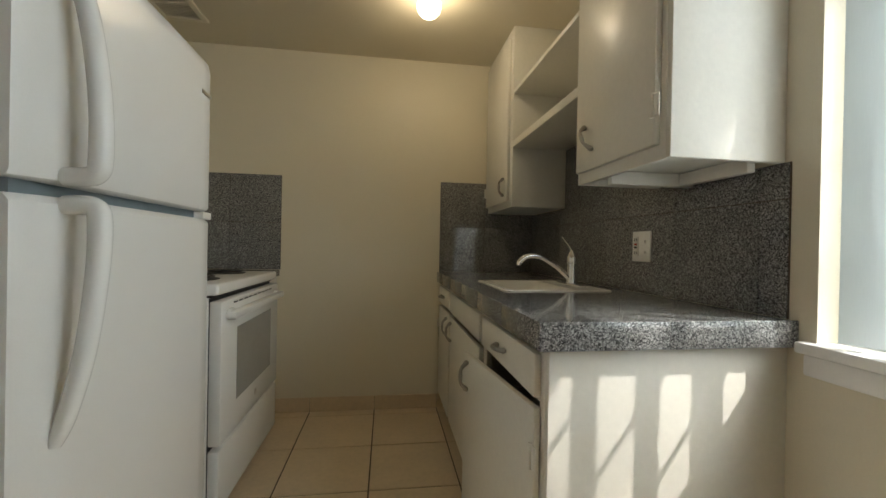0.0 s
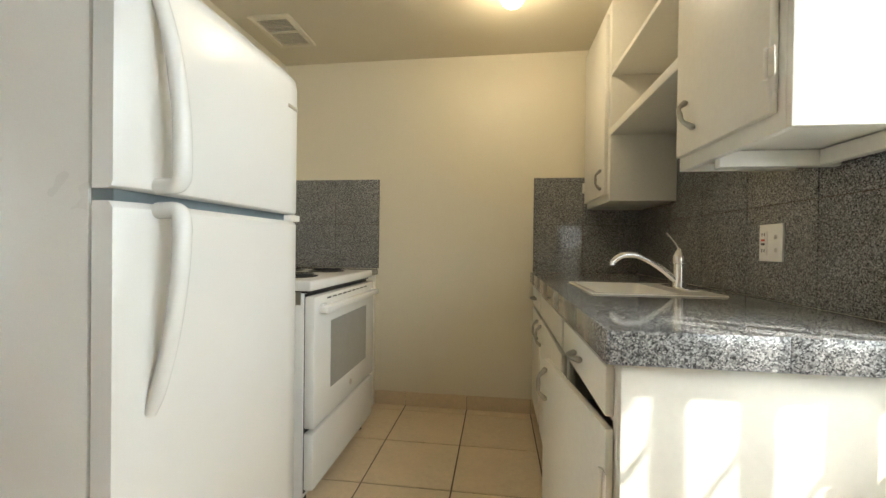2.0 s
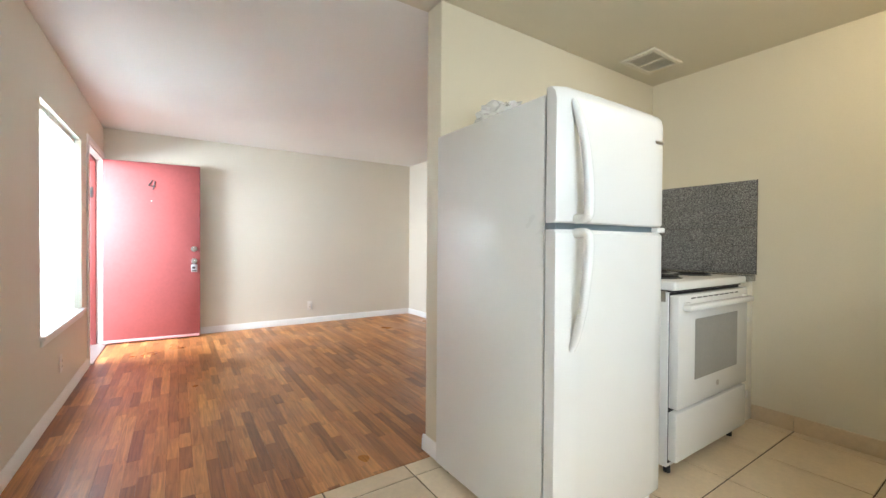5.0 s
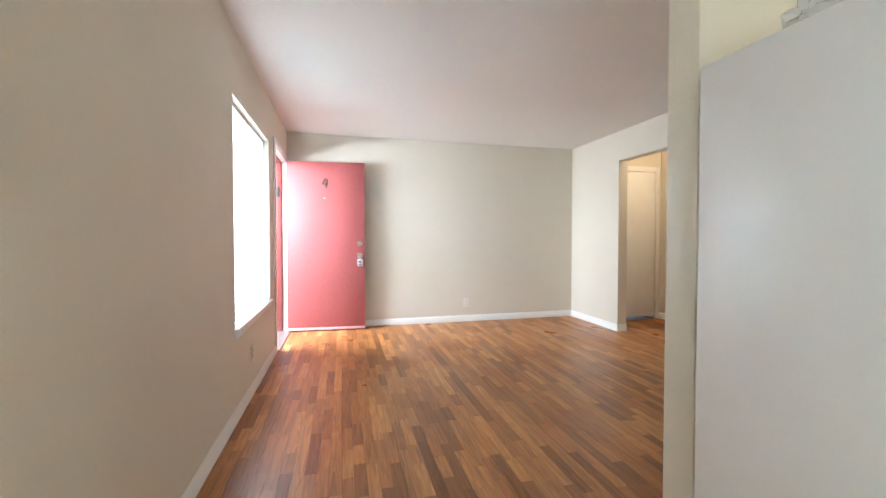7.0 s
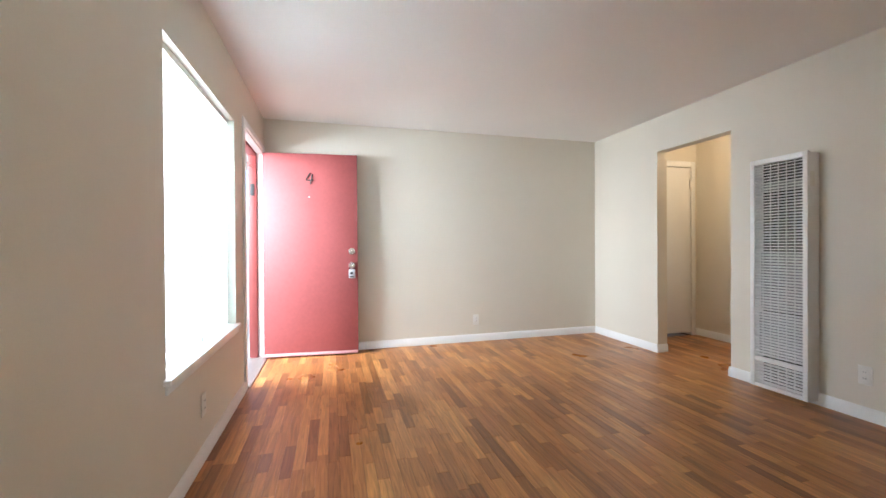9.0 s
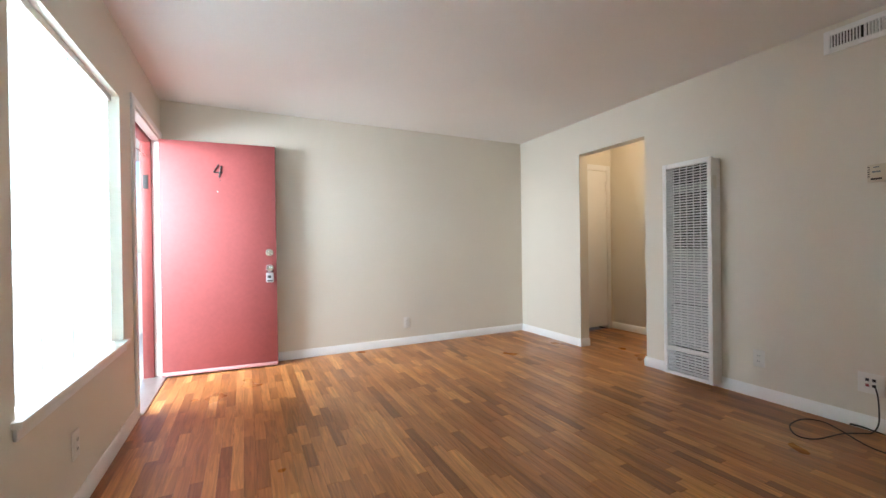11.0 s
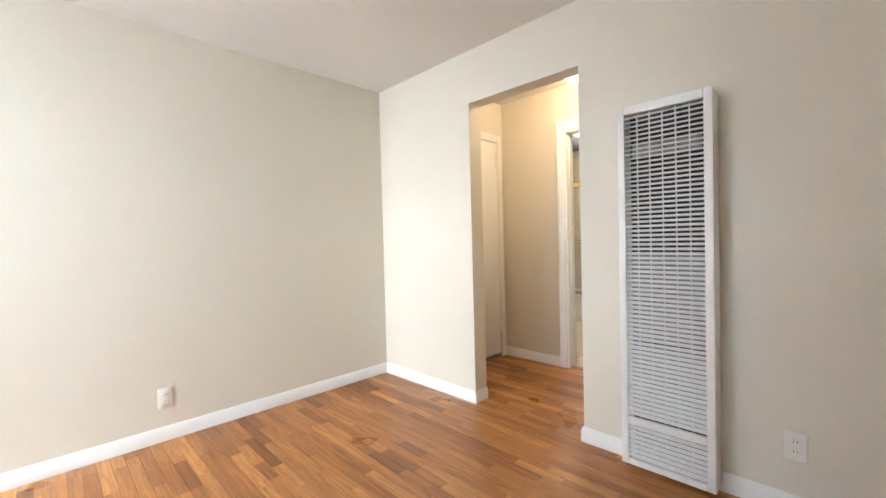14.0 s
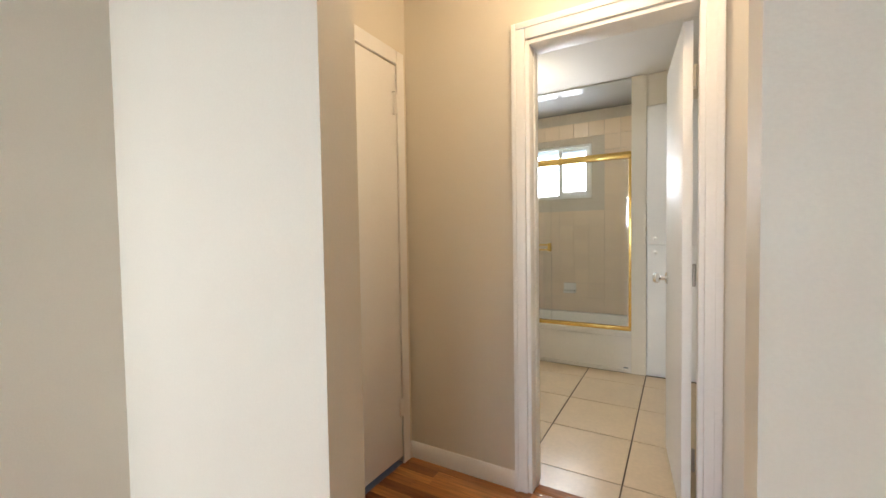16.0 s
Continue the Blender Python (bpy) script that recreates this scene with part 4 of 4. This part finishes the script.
# ---- kitchen: refrigerator ----
fr = thing("refrigerator", "white top-freezer refrigerator with curved handles", "refrigerator")
FY0, FY1, FZ, FX0, FX1, FXF = 0.815, 1.455, 1.572, -1.055, -0.40, -0.318
part("cabinet", B(FX0, FY0 + 0.004, 0.03, FX1, FY1 - 0.004, FZ - 0.016, bevel=0.006), SIDE, fr)
part("gasket", boxes([(FX1, FY0 + 0.012, 0.10, FX1 + 0.012, FY1 - 0.012, 1.10), (FX1, FY0 + 0.012, 1.138, FX1 + 0.012, FY1 - 0.012, FZ - 0.02)]), GREYPL, fr, "grey rubber door gasket")
part("divider", B(FX1, FY0 + 0.01, 1.10, FX1 + 0.045, FY1 - 0.01, 1.138), GREYPL, fr, "grey strip between the doors")


def fridge_door(z0, z1, lo):
    bm = bmesh.new()
    n, prof = 14, []
    prof.append((FX1 + 0.0125, FY0))
    for i in range(n + 1):
        u = i / n
        y = FY0 + (FY1 - FY0) * u
        e = min(u, 1 - u)
        prof.append((FXF - 0.022 * max(0, 1 - e / 0.07) ** 2 - 0.006 * (2 * u - 1) ** 2, y))
    prof.append((FX1 + 0.0125, FY1))
    m = len(prof)
    steps = [(z0, 0.012), (z0 + 0.004, 0.004), (z0 + 0.012, 0.0), (z1 - (0.045 if not lo else 0.012), 0.0), (z1 - (0.018 if not lo else 0.004), 0.006), (z1, 0.022 if not lo else 0.012)]
    rings = []
    for z, ins in steps:
        rings.append([bm.verts.new((max(FX1 + 0.0125, x - ins) if 0 < i < m - 1 else x, y, z)) for i, (x, y) in enumerate(prof)])
    for a, b in zip(rings, rings[1:]):
        for i in range(m):
            bm.faces.new((a[i], a[(i + 1) % m], b[(i + 1) % m], b[i]))
    bm.faces.new(rings[0][::-1])
    bm.faces.new(rings[-1])
    return bm


d_lo = part("door", fridge_door(0.075, 1.108, True), ENAMEL, fr, "smooth white lower door")
d_hi = part("door", fridge_door(1.130, FZ, False), ENAMEL, fr, "smooth white freezer door")
hyy = FY0 + 0.055
part("handle", tube(bmesh.new(), [(FXF - 0.004, hyy + 0.015, 1.096), (FXF + 0.040, hyy + 0.012, 1.094), (FXF + 0.050, hyy + 0.01, 1.065), (FXF + 0.048, hyy + 0.008, 0.98), (FXF + 0.036, hyy + 0.002, 0.86), (FXF + 0.012, hyy, 0.76), (FXF - 0.006, hyy, 0.715)],
                    [0.016, 0.016, 0.017, 0.016, 0.015, 0.014, 0.011], n=12), ENAMEL, d_lo, "curved white handle")
part("handle", tube(bmesh.new(), [(FXF - 0.004, hyy + 0.015, 1.142), (FXF + 0.040, hyy + 0.012, 1.146), (FXF + 0.050, hyy + 0.01, 1.18), (FXF + 0.048, hyy + 0.008, 1.28), (FXF + 0.036, hyy + 0.002, 1.39), (FXF + 0.012, hyy, 1.48), (FXF - 0.008, hyy, 1.525)],
                    [0.016, 0.016, 0.017, 0.016, 0.015, 0.014, 0.011], n=12), ENAMEL, d_hi, "curved white handle")
part("badge", boxes([(FXF - 0.003, FY1 - 0.10, 1.455, FXF - 0.0005, FY1 - 0.045, 1.466)], 0.0005), NICKEL, d_hi, "small grey maker's badge")
part("hinge_cap", boxes([(FX1 + 0.005, FY1 - 0.06, 1.109, FXF - 0.012, FY1 - 0.004, 1.129)], 0.003), PLASTIC, fr)
part("toe_grille", B(FX1 - 0.03, FY0 + 0.02, 0.006, FX1 + 0.03, FY1 - 0.02, 0.07, bevel=0.004), PLASTIC, fr)
for y in (FY0 + 0.05, FY1 - 0.05):
    for x in (FX0 + 0.06, FX1 - 0.05):
        part("foot", cyl(bmesh.new(), (x, y, 0.0), (x, y, 0.03), 0.018, n=12), BLACK, fr)
bag = bmesh.new()
bmesh.ops.create_icosphere(bag, subdivisions=4, radius=1.0)
for v in bag.verts:
    k = 1 + 0.35 * noise.noise(v.co * 3.1) + 0.25 * noise.noise(v.co * 7.0)
    v.co = Vector((v.co.x * 0.11 * k, v.co.y * 0.10 * k, max(v.co.z, -0.2) * 0.085 * k))
zl = min(v.co.z for v in bag.verts)
for v in bag.verts:
    v.co += Vector((-0.80, 0.98, FZ - 0.016 - zl))
pbag = solo("plastic_bag", bag, film_mat("crinkled_plastic"), "crumpled clear plastic bag lying on the refrigerator", "bag")

# ---- kitchen: range and filler cabinet ----
rg = thing("electric_range", "white electric range with coil hob and oven", "stove")
RX0, RX1, RY0, RY1, RT = -1.09, -0.425, 1.665, 2.425, 0.895
part("body", B(RX0, RY0 + 0.004, 0.04, RX1, RY1 - 0.004, 0.845, bevel=0.004), ENAMEL, rg)
part("hob", B(RX0 - 0.005, RY0, 0.853, RX1 + 0.035, RY1, RT, bevel=0.010, seg=3), ENAMEL, rg)
part("control_gap", boxes([(RX1 - 0.05, RY0 + 0.01, 0.845, RX1 + 0.012, RY1 - 0.01, 0.853)]), BLACK, rg)
part("door_gap", boxes([(RX1 + 0.0004, RY0 + 0.012, 0.06, RX1 + 0.0028, RY1 - 0.012, 0.842)]), BLACK, rg, "dark seam round the oven door")
odoor = part("oven_door", B(RX1 + 0.003, RY0 + 0.008, 0.315, RX1 + 0.045, RY1 - 0.008, 0.832, bevel=0.006), ENAMEL, rg)
part("glass", B(RX1 + 0.0452, RY0 + 0.16, 0.43, RX1 + 0.0468, RY1 - 0.14, 0.715, bevel=0.0006, seg=1), OVENGL, odoor, "grey tinted oven glass")
part("handle", boxes([(RX1 + 0.046, RY0 + 0.035, 0.762, RX1 + 0.085, RY1 - 0.03, 0.792)], 0.010), ENAMEL, odoor, "broad white handle")
for y in (RY0 + 0.05, RY1 - 0.09):
    part("handle_mount", B(RX1 + 0.045, y, 0.765, RX1 + 0.06, y + 0.04, 0.80, bevel=0.003), ENAMEL, odoor)
for i in range(9):
    y = RY0 + 0.12 + i * 0.058
    part("vent_slot", boxes([(RX1 + 0.0452, y, 0.812, RX1 + 0.046, y + 0.042, 0.818)]), BLACK, odoor)
part("badge", cyl(bmesh.new(), (RX1 + 0.0452, (RY0 + RY1) / 2 + 0.02, 0.375), (RX1 + 0.047, (RY0 + RY1) / 2 + 0.02, 0.375), 0.014, n=16), NICKEL, odoor, "small round grey badge")
part("drawer", B(RX1 + 0.003, RY0 + 0.008, 0.075, RX1 + 0.042, RY1 - 0.008, 0.298, bevel=0.006), ENAMEL, rg, "white storage drawer")
part("side_bracket", boxes([(RX1 - 0.03, RY0 - 0.002, 0.80, RX1 - 0.01, RY0 + 0.003, 0.85)]), NICKEL, rg)
for cx, cy, r in ((-0.58, 1.86, 0.095), (-0.58, 2.23, 0.075), (-0.83, 1.86, 0.075), (-0.83, 2.23, 0.095)):
    bn = part("drip_pan", lathe(bmesh.new(), [(r + 0.018, 0.0004), (r + 0.018, 0.003), (r + 0.008, 0.005), (r, 0.002), (0.01, 0.001)], (cx, cy, RT)), BLACK, rg, "black burner drip pan")
    bm = bmesh.new()
    pts = [(cx + (0.02 + (r - 0.02) * i / 48) * math.cos(i * 0.55), cy + (0.02 + (r - 0.02) * i / 48) * math.sin(i * 0.55), RT + 0.011) for i in range(49)]
    part("coil", tube(bm, pts, 0.0045, n=6, smooth=2), IRON, bn, "black heating coil")
for y in (RY0 + 0.05, RY1 - 0.05):
    for x in (RX0 + 0.06, RX1 - 0.02):
        part("foot", cyl(bmesh.new(), (x, y, 0.0), (x, y, 0.04), 0.015, n=12), BLACK, rg)
fill = thing("filler_cabinet", "narrow cream-painted cabinet with granite top beside the range", "cabinet")
part("body", B(KPX + 0.002, RY1 + 0.012, 0.0, -0.47, KYK - 0.001, 0.845, bevel=0.002), CAB, fill)
part("top", B(KPX + 0.002, RY1 + 0.008, 0.846, -0.452, KYK - 0.011, 0.884, bevel=0.002), GRANITE, fill, "grey granite top")
for z0, z1 in ((0.60, 0.63), (0.14, 0.19)):
    part("catch", B(-0.4695, 2.66, z0, -0.462, 2.68, z1, bevel=0.001), TRIM, fill)

kv = thing("ceiling_vent", "square white slatted exhaust vent in the kitchen ceiling", "vent")
ax0, ax1, ay0, ay1 = -1.005, -0.775, 2.165, 2.49
part("frame", boxes([(ax0, ay0, KH - 0.014, ax0 + 0.03, ay1, KH - 0.0005), (ax1 - 0.03, ay0, KH - 0.014, ax1, ay1, KH - 0.0005), (ax0 + 0.03, ay0, KH - 0.014, ax1 - 0.03, ay0 + 0.03, KH - 0.0005), (ax0 + 0.03, ay1 - 0.03, KH - 0.014, ax1 - 0.03, ay1, KH - 0.0005),
                     (ax0 + 0.03, (ay0 + ay1) / 2 - 0.006, KH - 0.014, ax1 - 0.03, (ay0 + ay1) / 2 + 0.006, KH - 0.0005)], 0.003), VENT, kv)
# plain backing sheet, a darker tan than the slats in front
part("backing", boxes([(ax0 + 0.03, ay0 + 0.03, KH - 0.003, ax1 - 0.03, ay1 - 0.03, KH - 0.0006)]), mat("tan_vent_backing", (0.52, 0.475, 0.37), 0.8), kv)
sl = mesh("slat", B(ax0 + 0.03, -0.005, -0.001, ax1 - 0.03, 0.005, 0.001), VENT)
for i in range(19):
    s = new("slat", sl)
    s.parent = kv
    s.matrix_basis = Matrix.Translation((0, ay0 + 0.037 + i * 0.014, KH - 0.009)) @ Matrix.Rotation(radians(35), 4, "X")

kitchen += [o for o in scene.objects if o not in before and o.parent is None]
for ob in kitchen:
    ob.matrix_basis = Matrix.Translation(KT) @ Matrix.Scale(KS, 4) @ ob.matrix_basis

# ---- bathroom ----
TX1, TY = -3.91, 6.02
tub = thing("bathtub", "white enamelled bathtub with a plain front apron", "bathtub")
bm = bmesh.new()
box(bm, BX0 + 0.002, TY + 0.012, 0.0, TX1 - 0.001, TY + 0.03, 0.30, bevel=0.004)
box(bm, BX0 + 0.002, TY, 0.0, TX1 - 0.001, TY + 0.0118, 0.03, bevel=0.003)
part("apron", bm, TUBW, tub)
bm = bmesh.new()
part("basin", bowl(bm, [(BX0 + 0.002, TX1 - 0.001, TY, BY - 0.012, 0.305, 0.01), (BX0 + 0.002, TX1 - 0.001, TY - 0.002, BY - 0.012, 0.345, 0.012), (BX0 + 0.006, TX1 - 0.004, TY + 0.004, BY - 0.014, 0.352, 0.012),
                        (BX0 + 0.07, TX1 - 0.07, TY + 0.07, BY - 0.07, 0.350, 0.10), (BX0 + 0.10, TX1 - 0.10, TY + 0.10, BY - 0.10, 0.20, 0.12), (BX0 + 0.16, TX1 - 0.16, TY + 0.15, BY - 0.15, 0.06, 0.12)]), TUBW, tub)
part("label_patch", boxes([(TX1 - 0.06, TY + 0.0105, 0.035, TX1 - 0.025, TY + 0.0117, 0.045)]), GREYPL, tub)
scr = thing("shower_screen", "brass-framed sliding glass shower doors on the bathtub", "shower door")
part("top_rail", boxes([(BX0 + 0.002, TY + 0.012, 1.80, TX1 - 0.002, TY + 0.062, 1.856)], 0.006), BRASS, scr)
part("bottom_rail", boxes([(BX0 + 0.002, TY + 0.012, 0.3535, TX1 - 0.002, TY + 0.062, 0.385)], 0.004), BRASS, scr)
part("side_post", boxes([(TX1 - 0.024, TY + 0.02, 0.386, TX1 - 0.002, TY + 0.055, 1.799)], 0.003), BRASS, scr)
for x0, x1, y in ((BX0 + 0.01, -4.58, TY + 0.024), (-4.66, TX1 - 0.026, TY + 0.046)):
    p = part("glass_door", boxes([(x0, y, 0.387, x1, y + 0.005, 1.798)]), SHOWER, scr)
    p.visible_shadow = False
part("towel_bar", boxes([(-5.3, TY - 0.03, 1.075, -4.60, TY - 0.020, 1.087), (-5.3, TY - 0.03, 1.03, -4.60, TY - 0.020, 1.042), (-4.60, TY - 0.03, 1.022, -4.575, TY + 0.022, 1.095)], 0.002), BRASS, scr, "double brass towel bar")
setting("wall_bath_wing", boxes([(TX1, TY, 0, -3.80, BY, 2.45)]), WALL, "narrow cream wall beside the bathtub", round_=False)
setting("ceiling_tub_tile", B(BX0 + 0.001, TY, 2.436, TX1 - 0.001, BY - 0.01, 2.449, bevel=0.001), mat("grey_ceiling_tile", (0.45, 0.46, 0.47), 0.12), "grey glossy tiled ceiling over the bathtub", "ceiling")
linen = thing("linen_cabinet", "tall cream-painted built-in linen cabinet with two doors", "cabinet")
part("body", B(-3.799, TY + 0.02, 0.0, BX1 - 0.002, BY - 0.012, 2.2, bevel=0.002), TRIM, linen)
part("header", B(-3.799, TY + 0.01, 2.201, BX1 - 0.002, BY - 0.012, 2.448), WALL, linen)
for z0, z1, kz in ((0.03, 1.073, 1.02), (1.082, 2.18, 1.13)):
    d = part("door", B(-3.79, TY, z0, -3.31, TY + 0.018, z1, bevel=0.003), TRIM, linen)
    part("knob", ball(cyl(bmesh.new(), (-3.735, TY - 0.016, kz), (-3.735, TY + 0.001, kz), 0.007, n=10), (-3.735, TY - 0.022, kz), 0.016, u=14, v=8), TRIM, d)
soap = thing("soap_dish", "white ceramic soap dish on the tiled wall", "soap dish")
part("back", B(-4.635, BY - 0.022, 0.55, -4.505, BY - 0.0125, 0.655, bevel=0.006), TUBW, soap)
part("tray", B(-4.63, BY - 0.075, 0.552, -4.51, BY - 0.022, 0.58, bevel=0.008), TUBW, soap)
bwin = thing("window_3", "small white sliding bathroom window full of daylight", "window")
bwin["kind"] = "structure"
part("window_frame", boxes([(-4.99, BY - 0.014, 1.55, -4.96, BY + 0.06, 2.105), (-4.38, BY - 0.014, 1.55, -4.35, BY + 0.06, 2.105), (-4.96, BY - 0.014, 1.55, -4.38, BY + 0.06, 1.583), (-4.96, BY - 0.014, 2.077, -4.38, BY + 0.06, 2.105),
                            (-4.69, BY + 0.005, 1.583, -4.65, BY + 0.05, 2.077), (-4.65, BY + 0.01, 1.583, -4.66, BY + 0.04, 2.077), (-4.41, BY + 0.01, 1.583, -4.38, BY + 0.04, 2.077), (-4.66, BY + 0.01, 1.583, -4.41, BY + 0.04, 1.625), (-4.66, BY + 0.01, 2.05, -4.41, BY + 0.04, 2.077)], 0.003), ALU, bwin)
for a, b in ((-4.96, -4.69), (-4.66, -4.41)):
    g = part("pane", boxes([(a, BY + 0.022, 1.583, b, BY + 0.026, 2.077)]), glass_mat("frosted_glass", (1, 1, 1), 0.4), bwin)
    g.visible_shadow = False
pan = thing("toilet", "white ceramic toilet beside the bathroom door", "toilet")
part("bowl", lathe(bmesh.new(), [(0.10, 0.0), (0.105, 0.03), (0.09, 0.15), (0.14, 0.28), (0.185, 0.36), (0.19, 0.39)], (-5.0, 5.25, 0)), TUBW, pan)
part("seat", lathe(bmesh.new(), [(0.195, 0.392), (0.20, 0.40), (0.20, 0.415), (0.18, 0.425), (0.01, 0.428)], (-5.0, 5.25, 0)), TUBW, pan)
part("tank", B(BX0 + 0.002, 5.02, 0.38, -5.25, 5.48, 0.76, bevel=0.02), TUBW, pan)

# ---- pieces of floors and walls ----
kt = {}


def tile_piece(parent, x0, y0, x1, y1, z=0.0, gap=0.0034, material=TILE):
    key = (round(x1 - x0, 4), round(y1 - y0, 4))
    if key not in kt:
        w, h = key
        kt[key] = mesh("tile", B(gap, gap, -0.012, w - gap, h - gap, 0, bevel=0.0018, seg=1), material)
    t = new("tile", kt[key])
    t.parent = parent
    t.location = (x0, y0, z + random.uniform(-0.0004, 0.0004))


def cut(lo, hi, base, step):
    k = math.ceil((lo - base) / step + 1e-6)
    out = [lo]
    while base + k * step < hi - 1e-4:
        out.append(base + k * step)
        k += 1
    return out + [hi]


gx, gy = cut(EDGE, XE, 0.118, 0.4277), cut(YS, YK, 2.901, 0.4223)
for a, b in zip(gx, gx[1:]):
    for c, d in zip(gy, gy[1:]):
        tile_piece(tile_floor, a, c, b, d)
gx, gy = cut(BX0, BX1, -3.80, 0.45), cut(HY + 0.076, TY, 5.30, 0.465)
for a, b in zip(gx, gx[1:]):
    for c, d in zip(gy, gy[1:]):
        tile_piece(bath_floor, a, c, b, d)
base_t = setting("baseboard_tile", boxes([(-0.53, YK - 0.003, 0, 0.64, YK - 0.0005, 0.094)]), GROUT, "cream ceramic tile skirting", "baseboard")
for a, b in zip(*(lambda g: (g, g[1:]))(cut(-0.53, 0.64, 0.118, 0.4277))):
    ob = new("tile", mesh("tile", B(a + 0.001, YK - 0.012, 0.0015, b - 0.001, YK - 0.0025, 0.097, bevel=0.002, seg=1), TILE))
    ob.parent = base_t

tile_me = mesh("tile", B(0.001, -0.008, 0.001, 0.151, 0.0, 0.151, bevel=0.0012, seg=1), WTILE)
for i in range(-1, 10):
    for j in range(14):
        x, z = -5.44 + i * 0.152, 0.353 + j * 0.152
        if x < BX0 or x + 0.152 > TX1 or z + 0.152 > 2.45 or (x + 0.152 > -4.99 and x < -4.35 and z + 0.152 > 1.55 and z < 2.105):
            continue
        t = new("tile", tile_me)
        t.parent = bath_north
        t.location = (x, BY - 0.0005, z)

# oak strips: the stretch walked over lies in single pieces, the rest is joined
WIDTH = 0.0572
lens = (0.19, 0.26, 0.33, 0.41, 0.52, 0.64)
strip_me = {L: mesh("strip", B(0.0004, 0.0005, -0.008, L - 0.0004, WIDTH - 0.0005, 0, bevel=0.0008, seg=1), WOOD) for L in lens}
rest = bmesh.new()
rng = random.Random(7)
count = 0


def lay(x0, x1, y0, y1, single):
    global count
    y = y0
    while y < y1 - 0.004:
        w = min(WIDTH, y1 - y)
        x = x0 - rng.random() * 0.4
        while x < x1:
            L = rng.choice(lens)
            a, b = max(x, x0), min(x + L, x1)
            if b - a > 0.01:
                z = rng.uniform(-0.0004, 0.0004)
                if single and w == WIDTH and a == x and b == x + L and -3.9 < x < -1.9 and 0.35 < y < 2.6 and count < 300:
                    s = new("strip", strip_me[L])
                    s.parent = wood_floor
                    s.location = (x, y, z)
                    count += 1
                else:
                    box(rest, a + 0.0004, y + 0.0005, -0.008 + z, b - 0.0004, y + w - 0.0005, z)
            x += L
        y += WIDTH


lay(XW, EDGE, YS, YN, True)
lay(-4.277, -3.489, YN, YN + 0.12, False)
lay(HW, -2.72, YN + 0.12, HY + 0.02, False)
strips = part("strips", rest, WOODS, wood_floor)
strips["kind"] = "stuff"
